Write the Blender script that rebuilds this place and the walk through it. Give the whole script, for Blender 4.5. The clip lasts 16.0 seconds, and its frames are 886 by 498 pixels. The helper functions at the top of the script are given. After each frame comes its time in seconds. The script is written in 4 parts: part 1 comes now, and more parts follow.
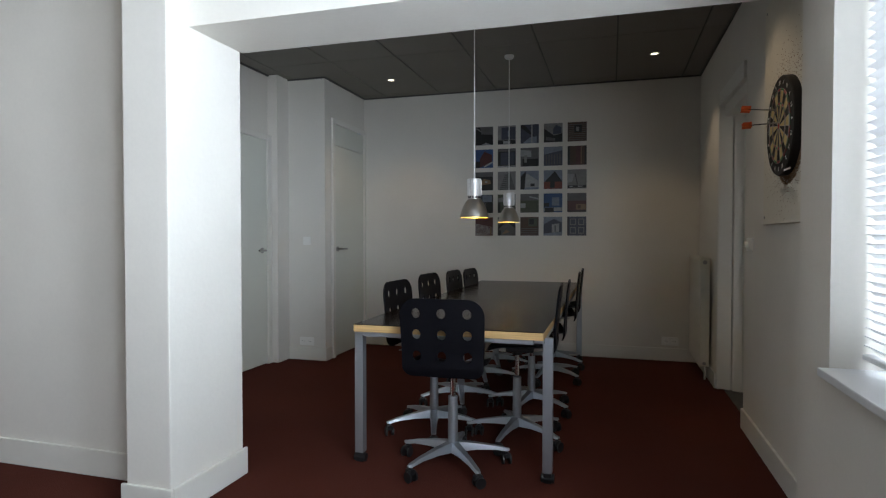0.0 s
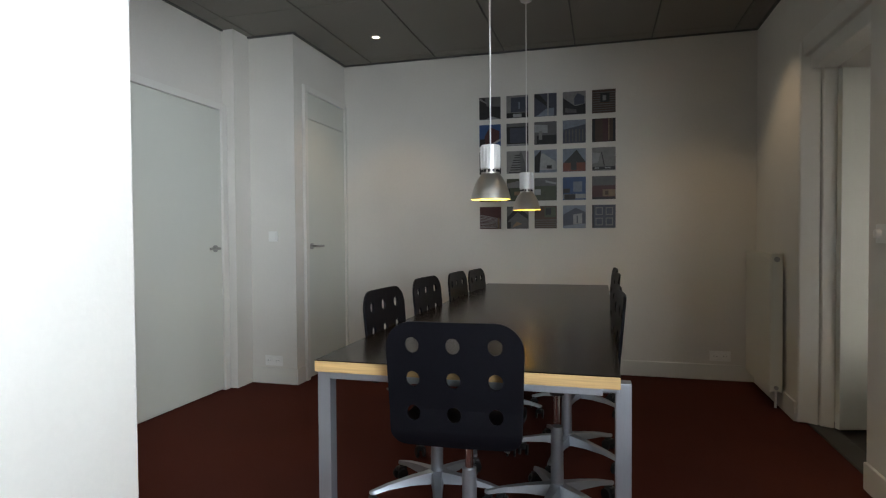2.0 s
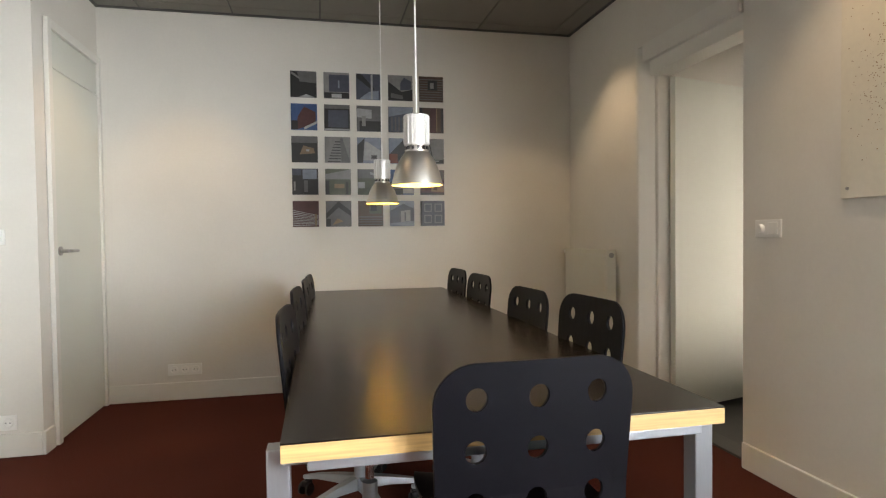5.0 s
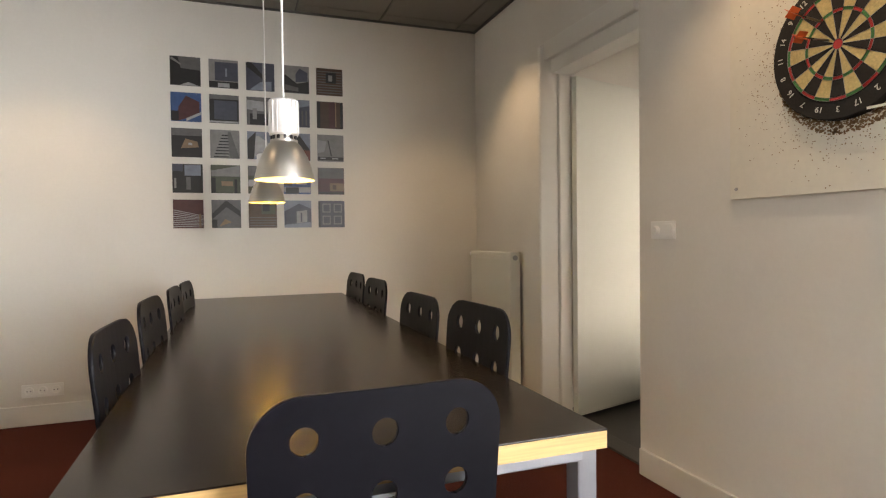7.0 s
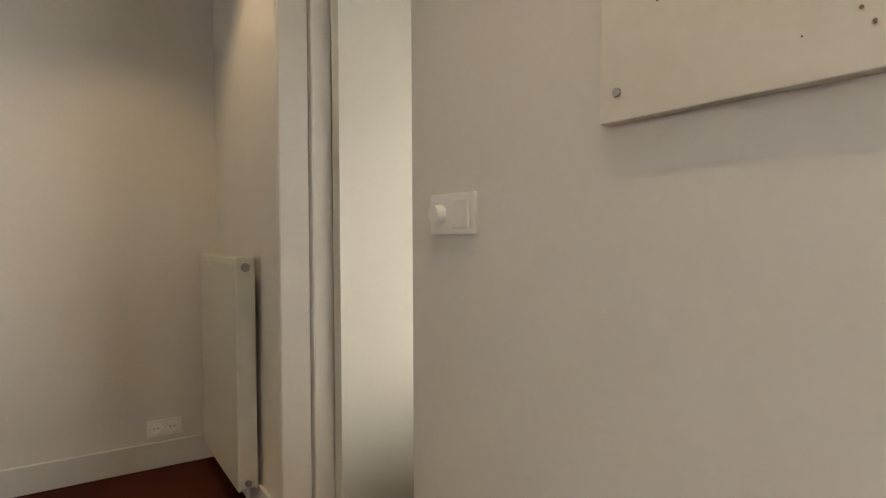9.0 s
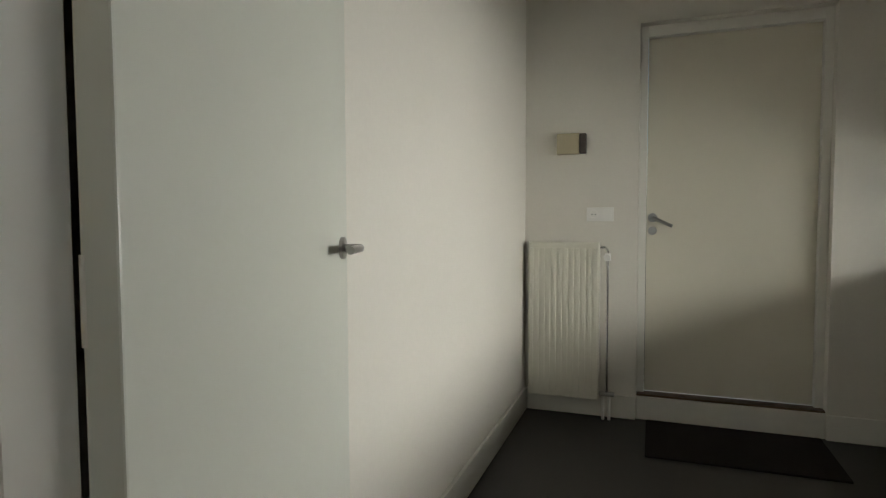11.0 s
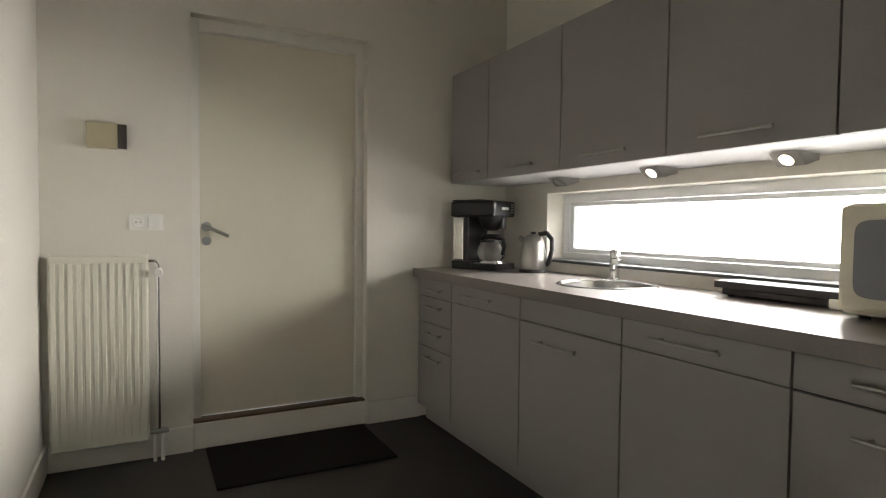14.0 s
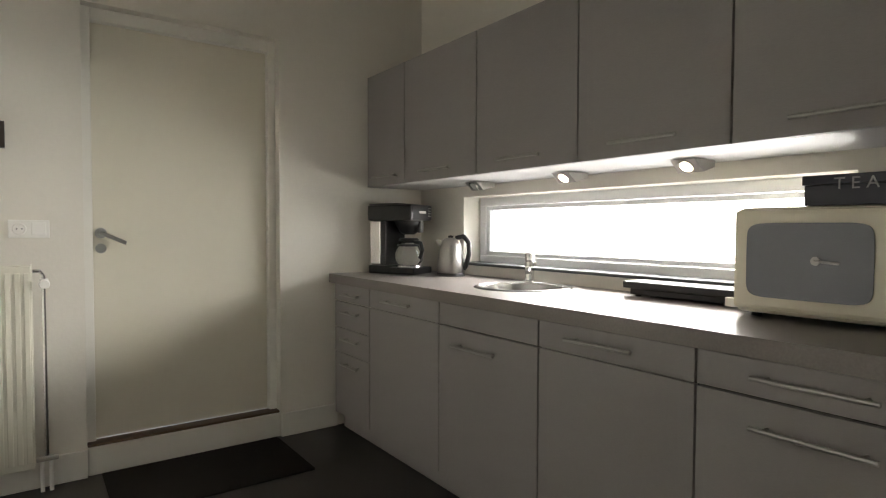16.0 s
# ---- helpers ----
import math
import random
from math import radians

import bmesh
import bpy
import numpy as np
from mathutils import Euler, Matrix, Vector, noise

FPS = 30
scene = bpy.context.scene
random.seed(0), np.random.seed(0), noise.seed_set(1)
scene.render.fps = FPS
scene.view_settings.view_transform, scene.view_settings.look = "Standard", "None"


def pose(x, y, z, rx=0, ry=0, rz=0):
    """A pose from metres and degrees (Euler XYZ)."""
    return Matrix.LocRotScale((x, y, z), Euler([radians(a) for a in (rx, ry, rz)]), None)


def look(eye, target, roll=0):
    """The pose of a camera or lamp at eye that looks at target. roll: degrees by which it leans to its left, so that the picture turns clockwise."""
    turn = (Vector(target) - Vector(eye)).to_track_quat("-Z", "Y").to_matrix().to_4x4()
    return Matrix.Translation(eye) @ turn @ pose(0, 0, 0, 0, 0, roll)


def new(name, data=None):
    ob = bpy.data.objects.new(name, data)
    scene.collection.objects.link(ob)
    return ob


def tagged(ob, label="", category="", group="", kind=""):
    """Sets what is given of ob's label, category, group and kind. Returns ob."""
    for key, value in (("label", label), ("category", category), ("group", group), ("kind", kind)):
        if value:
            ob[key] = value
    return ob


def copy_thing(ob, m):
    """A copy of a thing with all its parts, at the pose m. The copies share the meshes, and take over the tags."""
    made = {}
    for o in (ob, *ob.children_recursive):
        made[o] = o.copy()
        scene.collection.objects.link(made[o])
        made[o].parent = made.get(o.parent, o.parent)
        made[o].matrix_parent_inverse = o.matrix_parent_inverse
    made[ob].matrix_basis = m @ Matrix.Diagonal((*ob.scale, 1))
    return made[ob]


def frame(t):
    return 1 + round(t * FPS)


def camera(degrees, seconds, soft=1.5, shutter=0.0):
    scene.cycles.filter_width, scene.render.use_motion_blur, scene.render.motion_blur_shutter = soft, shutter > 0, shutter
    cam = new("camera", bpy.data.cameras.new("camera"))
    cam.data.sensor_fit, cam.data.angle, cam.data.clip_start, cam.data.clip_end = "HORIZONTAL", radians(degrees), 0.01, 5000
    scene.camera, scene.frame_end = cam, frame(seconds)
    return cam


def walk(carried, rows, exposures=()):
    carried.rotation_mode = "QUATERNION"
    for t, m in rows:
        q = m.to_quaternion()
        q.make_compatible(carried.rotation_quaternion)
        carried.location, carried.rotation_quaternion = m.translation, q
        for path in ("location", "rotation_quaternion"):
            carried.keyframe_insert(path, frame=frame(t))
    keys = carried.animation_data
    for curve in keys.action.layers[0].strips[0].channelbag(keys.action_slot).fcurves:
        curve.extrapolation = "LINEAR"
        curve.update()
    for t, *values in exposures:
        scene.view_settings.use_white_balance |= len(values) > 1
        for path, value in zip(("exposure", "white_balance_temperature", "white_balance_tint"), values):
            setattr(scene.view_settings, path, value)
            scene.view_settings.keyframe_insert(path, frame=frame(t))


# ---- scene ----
cam = camera(74.9, 16.0, soft=1.2)
PATH = [
    (0, (0.08, -0.761, 1.201), (-0.479, 1.158, 1.157), -0.0),
    (0.5, (0.056, -0.678, 1.175), (-0.48, 1.249, 1.133), -0.2),
    (1, (-0.024, -0.436, 1.169), (-0.537, 1.497, 1.123), -0.3),
    (1.5, (-0.128, -0.12, 1.17), (-0.642, 1.812, 1.124), -0.3),
    (2, (-0.277, 0.234, 1.16), (-0.804, 2.162, 1.111), -0.4),
    (2.5, (-0.481, 0.533, 1.133), (-0.995, 2.465, 1.082), -0.5),
    (3, (-0.691, 0.714, 1.143), (-1.099, 2.672, 1.092), -0.5),
    (3.5, (-0.877, 0.801, 1.136), (-1.021, 2.795, 1.084), -0.3),
    (4, (-1.027, 0.832, 1.137), (-0.929, 2.829, 1.086), -0.4),
    (6.5, (-1.136, 0.807, 1.162), (-0.497, 2.701, 1.109), -0.8),
    (7, (-0.919, 0.985, 1.142), (-0.24, 2.866, 1.094), -0.7),
    (7.5, (-0.671, 1.309, 1.121), (0.052, 3.173, 1.083), -0.5),
    (8, (-0.4, 1.677, 1.098), (0.35, 3.531, 1.07), -0.3),
    (8.2, (-0.341, 1.851, 1.103), (0.439, 3.693, 1.072), -0.8),
    (8.7, (0.03, 1.93, 1.11), (0.99, 3.68, 1.06), -0.4),
    (9.2, (0.34, 2.33, 1.12), (1.53, 3.94, 1.06), -0.3),
    (9.8, (0.48, 2.90, 1.14), (1.90, 4.31, 1.05), -0.2),
    (10.3, (0.563, 3.387, 1.166), (2.111, 4.648, 1.047), -0.2),
    (10.5, (0.607, 3.453, 1.14), (2.28, 4.545, 1.041), -0.6),
    (11, (0.632, 3.54, 1.159), (2.51, 4.22, 1.054), -0.2),
    (11.5, (0.651, 3.643, 1.155), (2.639, 3.845, 1.062), 0.2),
    (12, (0.653, 3.712, 1.159), (2.649, 3.635, 1.068), 0.2),
    (12.5, (0.711, 3.733, 1.149), (2.691, 3.467, 1.061), 0.3),
    (13, (0.815, 3.761, 1.162), (2.74, 3.226, 1.077), 0.5),
    (13.5, (0.865, 3.806, 1.169), (2.711, 3.042, 1.088), 0.6),
    (14, (0.876, 3.838, 1.175), (2.676, 2.905, 1.096), 0.6),
    (14.5, (0.885, 3.843, 1.177), (2.595, 2.808, 1.102), 0.5),
    (15, (0.898, 3.85, 1.179), (2.552, 2.728, 1.108), 0.4),
    (15.5, (0.899, 3.845, 1.187), (2.522, 2.678, 1.117), 0.3),
    (16, (0.903, 3.831, 1.184), (2.511, 2.676, 1.117), 0.2),
]
EXPOSURES = [(0, -1.1, 6500, 12), (1.5, -0.84, 6650, 12), (2.5, -0.47, 6800, 12), (3.5, 0.0, 7000, 13), (4.2, 0.22, 7300, 14), (6.5, 0.55, 7700, 17),
             (8.2, 0.55, 8000, 20), (10.3, -0.1, 6700, 8), (11, -0.4, 6600, 7), (12.5, -0.05, 6700, 11), (14, 0.1, 6700, 11), (16, 0.3, 6650, 11)]
walk(cam, [(t, look(e, g, r)) for t, e, g, r in PATH], EXPOSURES)

# ---- world and lamps ----
world = bpy.data.worlds.new("sky")
scene.world = world
world.use_nodes = True
wn = world.node_tree
sky = wn.nodes.new("ShaderNodeTexSky")
sky.sky_type, sky.sun_disc = "NISHITA", False
sky.sun_elevation, sky.sun_rotation = radians(42), radians(200)
wn.links.new(sky.outputs[0], wn.nodes["Background"].inputs[0])
wn.nodes["Background"].inputs[1].default_value = 0.12


def lamp(name, kind, m, energy, colour, **keys):
    data = bpy.data.lights.new(name, kind)
    data.energy, data.color = energy, colour
    if kind == "AREA":
        data.shape, data.size, data.size_y = "RECTANGLE", keys["w"], keys["h"]
    if kind == "SPOT":
        data.spot_size, data.spot_blend, data.shadow_soft_size = radians(keys["cone"]), 0.6, 0.03
    if kind == "POINT":
        data.shadow_soft_size = keys["r"]
    ob = new(name, data)
    ob.matrix_world = m
    return ob


DAY = (0.76, 0.88, 1.0)
WARM = (1.0, 0.78, 0.52)
# daylight through the front window and the kitchen window
lamp("front_window_sky", "AREA", look((1.35, -0.2, 1.65), (-2.0, -0.2, 1.5)), 260, DAY, w=3.3, h=1.8)
for wy in (-1.0, 0.05):
    fw = lamp("front_window_daylight", "AREA", look((0.72, wy, 1.65), (-2.9, wy + 2.5, 1.45)), 37, DAY, w=0.5, h=1.5)
    fw.data.spread = radians(100)
# added fill lamp from the west, out of view, to brighten the east wall
lamp("west_fill", "AREA", look((-4.62, -1.3, 1.6), (0, 0.4, 1.3)), 16, (0.97, 0.97, 1.0), w=2.2, h=1.5)
kw = lamp("kitchen_window_daylight", "AREA", look((2.45, 1.40, 1.19), (2.40, 3, 0.66)), 42, (1, 0.99, 0.96), w=1.9, h=0.42)
kw.data.spread = radians(105)
# the last spot is unseen, added to complete the grid of four
SPOTS = [(-1.985, 4.525), (0.414, 4.376), (0.414, 2.45), (-1.985, 2.6)]
for sx, sy in SPOTS:
    lamp("ceiling_spot_bulb", "SPOT", look((sx, sy, 2.70), (sx, sy, 0)), 19, WARM, cone=95)
LAMPS = [(-0.766, 2.86), (-0.755, 4.1)]
for lx, ly in LAMPS:
    lamp("pendant_bulb", "POINT", pose(lx, ly, 1.385), 5.0, (1.0, 0.70, 0.32), r=0.025)
for bx in (2.655, 2.075):
    lamp("cabinet_bulb", "SPOT", look((bx, 1.905, 1.392), (bx, 2.0, 0.9)), 1.5, (1, 0.85, 0.66), cone=110)


# ---- materials ----
def mat(name, colour, rough=0.5, metal=0.0, grain=0.0, size=40.0, bump=0.0, spec=0.5, blotch=0.0, stretch=(1, 1, 1), coat=0.0, rand=0.0):
    """A surface with fine grain, larger blotches and a little relief."""
    m = bpy.data.materials.new(name)
    m.use_nodes = True
    t = m.node_tree
    b = t.nodes["Principled BSDF"]
    b.inputs["Roughness"].default_value, b.inputs["Metallic"].default_value = rough, metal
    b.inputs["Specular IOR Level"].default_value = spec
    b.inputs["Coat Weight"].default_value = coat
    co = t.nodes.new("ShaderNodeTexCoord")
    mp = t.nodes.new("ShaderNodeMapping")
    mp.inputs["Scale"].default_value = stretch
    t.links.new(co.outputs["Object"], mp.inputs[0])
    n1, n2 = t.nodes.new("ShaderNodeTexNoise"), t.nodes.new("ShaderNodeTexNoise")
    n1.inputs["Scale"].default_value, n2.inputs["Scale"].default_value = size, 1.7
    n1.inputs["Detail"].default_value, n2.inputs["Detail"].default_value = 4, 3
    for n in (n1, n2):
        t.links.new(mp.outputs[0], n.inputs["Vector"])
    mix = t.nodes.new("ShaderNodeMix")
    mix.data_type, mix.blend_type = "RGBA", "MULTIPLY"
    ra = t.nodes.new("ShaderNodeMapRange")
    ra.inputs["To Min"].default_value, ra.inputs["To Max"].default_value = 1 - grain, 1 + grain
    rb = t.nodes.new("ShaderNodeMapRange")
    rb.inputs["To Min"].default_value, rb.inputs["To Max"].default_value = 1 - blotch, 1 + blotch
    t.links.new(n1.outputs[0], ra.inputs[0])
    t.links.new(n2.outputs[0], rb.inputs[0])
    mul = t.nodes.new("ShaderNodeMath")
    mul.operation = "MULTIPLY"
    t.links.new(ra.outputs[0], mul.inputs[0])
    t.links.new(rb.outputs[0], mul.inputs[1])
    last = mul
    if rand:
        oi = t.nodes.new("ShaderNodeObjectInfo")
        rc = t.nodes.new("ShaderNodeMapRange")
        rc.inputs["To Min"].default_value, rc.inputs["To Max"].default_value = 1 - rand, 1 + rand
        t.links.new(oi.outputs["Random"], rc.inputs[0])
        last = t.nodes.new("ShaderNodeMath")
        last.operation = "MULTIPLY"
        t.links.new(mul.outputs[0], last.inputs[0])
        t.links.new(rc.outputs[0], last.inputs[1])
    mix.inputs["Factor"].default_value = 1
    mix.inputs[6].default_value = (*colour, 1)
    t.links.new(last.outputs[0], mix.inputs[7])
    t.links.new(mix.outputs[2], b.inputs["Base Color"])
    if bump:
        bn = t.nodes.new("ShaderNodeBump")
        bn.inputs["Strength"].default_value, bn.inputs["Distance"].default_value = bump, 0.004
        t.links.new(n1.outputs[0], bn.inputs["Height"])
        t.links.new(bn.outputs[0], b.inputs["Normal"])
    return m


def glow(name, colour, strength):
    m = bpy.data.materials.new(name)
    m.use_nodes = True
    b = m.node_tree.nodes["Principled BSDF"]
    b.inputs["Base Color"].default_value = (*colour, 1)
    b.inputs["Emission Color"].default_value, b.inputs["Emission Strength"].default_value = (*colour, 1), strength
    return m


def glass(name, colour=(1, 1, 1), rough=0.0):
    m = bpy.data.materials.new(name)
    m.use_nodes = True
    b = m.node_tree.nodes["Principled BSDF"]
    b.inputs["Base Color"].default_value = (*colour, 1)
    b.inputs["Transmission Weight"].default_value, b.inputs["Roughness"].default_value = 1, rough
    b.inputs["IOR"].default_value = 1.45
    return m


PLASTER = mat("plaster_paint", (0.74, 0.71, 0.65), 0.75, grain=0.03, size=55, bump=0.12, blotch=0.08)
KPLASTER = mat("kitchen_paint", (0.74, 0.71, 0.64), 0.7, grain=0.025, size=60, bump=0.15, blotch=0.05)
DOORPAINT = mat("door_paint", (0.68, 0.69, 0.62), 0.36, grain=0.012, size=25, bump=0.03, blotch=0.03)
TRIMPAINT = mat("trim_paint", (0.76, 0.74, 0.68), 0.35, grain=0.02, size=30, bump=0.03, blotch=0.04)
KDOOR = mat("back_door_paint", (0.70, 0.66, 0.55), 0.4, grain=0.015, size=25, bump=0.03, blotch=0.05)
CREAM = mat("cream_enamel", (0.74, 0.72, 0.62), 0.3, grain=0.01, blotch=0.02)
WHITEPL = mat("white_plastic", (0.86, 0.85, 0.81), 0.35, grain=0.01)
CARPET = mat("carpet", (0.082, 0.021, 0.014), 0.95, grain=0.75, size=150, bump=0.9, spec=0.1, blotch=0.18)
VINYL = mat("dark_vinyl", (0.030, 0.027, 0.025), 0.5, grain=0.22, size=90, bump=0.08, blotch=0.15)
RUBBER = mat("mat_fibre", (0.018, 0.015, 0.014), 0.95, grain=0.5, size=220, bump=0.9, spec=0.1)
TILE = mat("ceiling_board", (0.24, 0.225, 0.20), 0.9, grain=0.10, size=160, bump=0.25, blotch=0.08)
TRACK = mat("ceiling_grid_metal", (0.09, 0.085, 0.08), 0.6, grain=0.03)
TABLETOP = mat("dark_laminate", (0.014, 0.0095, 0.007), 0.25, grain=0.28, size=26, bump=0.04, stretch=(9, 0.6, 1), blotch=0.2, spec=0.26)
PLY = mat("plywood_edge", (0.56, 0.36, 0.15), 0.5, grain=0.35, size=10, bump=0.1, stretch=(0.7, 0.7, 22), blotch=0.1)
ALU = mat("brushed_aluminium", (0.42, 0.445, 0.48), 0.42, metal=0.85, grain=0.06, size=60, stretch=(6, 6, 0.5))
CHROME = mat("chrome", (0.72, 0.72, 0.72), 0.16, metal=1.0, grain=0.03)
STEEL = mat("satin_steel", (0.40, 0.39, 0.375), 0.3, metal=1.0, grain=0.06, size=80, stretch=(0.4, 8, 8))
LAMPSTEEL = mat("lamp_steel", (0.60, 0.58, 0.54), 0.33, metal=0.95, grain=0.04, size=90)
# the bulb's yellow light inside the shade is put into this base colour
LAMPIN = mat("lamp_lit_inside", (0.85, 0.72, 0.30), 0.5, grain=0.02)
LAMPWHITE = mat("lamp_housing", (0.72, 0.71, 0.69), 0.35, metal=0.25, grain=0.03)
BLACKPLY = mat("black_lacquer", (0.005, 0.005, 0.007), 0.42, spec=0.12, grain=0.2, size=70, bump=0.06, blotch=0.2)
WORNEDGE = mat("worn_edge", (0.05, 0.046, 0.043), 0.5, grain=0.6, size=60)
BLACKPL = mat("black_plastic", (0.012, 0.012, 0.013), 0.4, grain=0.1)
GREYLAM = mat("grey_laminate", (0.285, 0.27, 0.262), 0.45, grain=0.10, size=120, bump=0.12, stretch=(0.6, 0.6, 6), blotch=0.04)
GREYBODY = mat("cabinet_carcass", (0.03, 0.03, 0.03), 0.7, grain=0.1)
UNDER = mat("cabinet_underside", (0.42, 0.41, 0.40), 0.45, grain=0.02)
WORKTOP = mat("worktop_laminate", (0.20, 0.18, 0.168), 0.33, grain=0.22, size=140, bump=0.05, blotch=0.06)
SLATE = mat("slate_sill", (0.05, 0.055, 0.06), 0.4, grain=0.2)
STONE = mat("threshold_stone", (0.045, 0.042, 0.038), 0.5, grain=0.3, size=60, bump=0.1)
WINPVC = mat("window_paint", (0.8, 0.81, 0.82), 0.3, grain=0.01)
BOARDW = mat("dart_backboard", (0.74, 0.70, 0.60), 0.7, grain=0.06, size=40, bump=0.1, blotch=0.06)
SISALD = mat("dart_black", (0.016, 0.014, 0.012), 0.85, grain=0.5, size=160, bump=0.3)
SISALL = mat("dart_cream", (0.56, 0.44, 0.20), 0.85, grain=0.4, size=160, bump=0.3, blotch=0.2)
DRED = mat("dart_red", (0.40, 0.03, 0.03), 0.8, grain=0.3, size=150)
DGREEN = mat("dart_green", (0.05, 0.20, 0.06), 0.8, grain=0.3, size=150)
CORKHOLE = mat("bare_fibre", (0.27, 0.16, 0.08), 0.9, grain=0.5, size=120, bump=0.6)
ORANGE = mat("orange_flight", (0.75, 0.13, 0.03), 0.45, grain=0.05)
INK = mat("white_ink", (0.7, 0.7, 0.66), 0.6)
MWCREAM = mat("microwave_enamel", (0.76, 0.72, 0.58), 0.28, grain=0.01)
MWGLASS = mat("microwave_window", (0.16, 0.17, 0.19), 0.25, grain=0.05, size=300, spec=0.6)
GLASS = glass("clear_glass")
BULB = glow("bulb_glow", (1.0, 0.86, 0.66), 9.0)
PENDANTBULB = glow("pendant_bulb_glow", (1.0, 0.68, 0.25), 40.0)
DIMBULB = mat("unlit_bulb", (0.5, 0.5, 0.48), 0.15)
BLIND = mat("blind_slat", (0.78, 0.79, 0.80), 0.45, grain=0.01)


# ---- mesh helpers ----
def box(bm, x0, y0, z0, x1, y1, z1, bevel=0.0, m=None):
    r = bmesh.ops.create_cube(bm, size=1)
    vs = r["verts"]
    t = Matrix.Translation(((x0 + x1) / 2, (y0 + y1) / 2, (z0 + z1) / 2)) @ Matrix.Diagonal((abs(x1 - x0), abs(y1 - y0), abs(z1 - z0), 1))
    bmesh.ops.transform(bm, matrix=t, verts=vs)
    if bevel:
        es = list({e for v in vs for e in v.link_edges})
        out = bmesh.ops.bevel(bm, geom=es, offset=bevel, segments=2, affect="EDGES", profile=0.6)
        vs = list({v for f in out["faces"] for v in f.verts} | {v for v in vs if v.is_valid})
    if m:
        bmesh.ops.transform(bm, matrix=m, verts=vs)
    return bm


def rod(bm, a, b, r, r2=None, seg=14):
    a, b = Vector(a), Vector(b)
    d = b - a
    m = Matrix.Translation((a + b) / 2) @ d.to_track_quat("Z", "Y").to_matrix().to_4x4()
    bmesh.ops.create_cone(bm, cap_ends=True, segments=seg, radius1=r, radius2=r if r2 is None else r2, depth=d.length, matrix=m)
    return bm


def tube(bm, pts, r, seg=10):
    for a, b in zip(pts, pts[1:]):
        rod(bm, a, b, r, seg=seg)
    for p in pts[1:-1]:
        bmesh.ops.create_icosphere(bm, subdivisions=1, radius=r * 1.02, matrix=Matrix.Translation(p))
    return bm


def lathe(bm, profile, seg=32, m=None):
    """Turns (radius, height) pairs about the z axis."""
    rings = []
    for r, z in profile:
        ring = [bm.verts.new((max(r, 1e-4) * math.cos(2 * math.pi * i / seg), max(r, 1e-4) * math.sin(2 * math.pi * i / seg), z)) for i in range(seg)]
        rings.append(ring)
    for a, b in zip(rings, rings[1:]):
        for i in range(seg):
            bm.faces.new((a[i], a[(i + 1) % seg], b[(i + 1) % seg], b[i]))
    if m:
        bmesh.ops.transform(bm, matrix=m, verts=[v for ring in rings for v in ring])
    return bm


def plate(bm, pts, thick, m=None):
    """A flat polygon in x and z, made thick along y."""
    a = [bm.verts.new((x, -thick / 2, z)) for x, z in pts]
    b = [bm.verts.new((x, thick / 2, z)) for x, z in pts]
    bm.faces.new(a)
    bm.faces.new(b[::-1])
    n = len(pts)
    for i in range(n):
        bm.faces.new((a[i], b[i], b[(i + 1) % n], a[(i + 1) % n]))
    bmesh.ops.recalc_face_normals(bm, faces=bm.faces)
    if m:
        bmesh.ops.transform(bm, matrix=m, verts=a + b)
    return bm


def B(*boxes, bevel=0.0):
    bm = bmesh.new()
    for b in boxes:
        box(bm, *b, bevel=bevel)
    return bm


def mesh_of(name, bm, material, smooth=False):
    me = bpy.data.meshes.new(name)
    bmesh.ops.recalc_face_normals(bm, faces=bm.faces)
    bm.to_mesh(me)
    bm.free()
    me.materials.append(material)
    if smooth:
        me.polygons.foreach_set("use_smooth", [True] * len(me.polygons))
        me.set_sharp_from_angle(angle=radians(38))
    return me


def part(name, bm, material, parent, label="", smooth=False):
    ob = new(name, mesh_of(name, bm, material, smooth))
    ob.parent = parent
    if label:
        tagged(ob, label)
    return ob


def thing(name, label, category, m=None, group="", kind=""):
    ob = new(name)
    ob.empty_display_size = 0.1
    if m:
        ob.matrix_world = m
    return tagged(ob, label, category, group, kind)


def solid(name, bm, material, label, category="", kind="structure", group="", smooth=False, m=None):
    ob = new(name, mesh_of(name, bm, material, smooth))
    if m:
        ob.matrix_world = m
    return tagged(ob, label, category or name.split("_")[0], group, kind)


def stroke(name, text, size, m, material, parent):
    cu = bpy.data.curves.new(name, "FONT")
    cu.body, cu.size, cu.extrude, cu.align_x, cu.align_y = text, size, 0.0006, "CENTER", "CENTER"
    tmp = bpy.data.objects.new(name, cu)
    scene.collection.objects.link(tmp)
    bpy.context.view_layer.update()
    me = bpy.data.meshes.new_from_object(tmp.evaluated_get(bpy.context.evaluated_depsgraph_get()))
    bpy.data.objects.remove(tmp)
    me.materials.clear()
    me.materials.append(material)
    ob = new(name, me)
    ob.parent = parent
    ob.matrix_local = m
    return ob


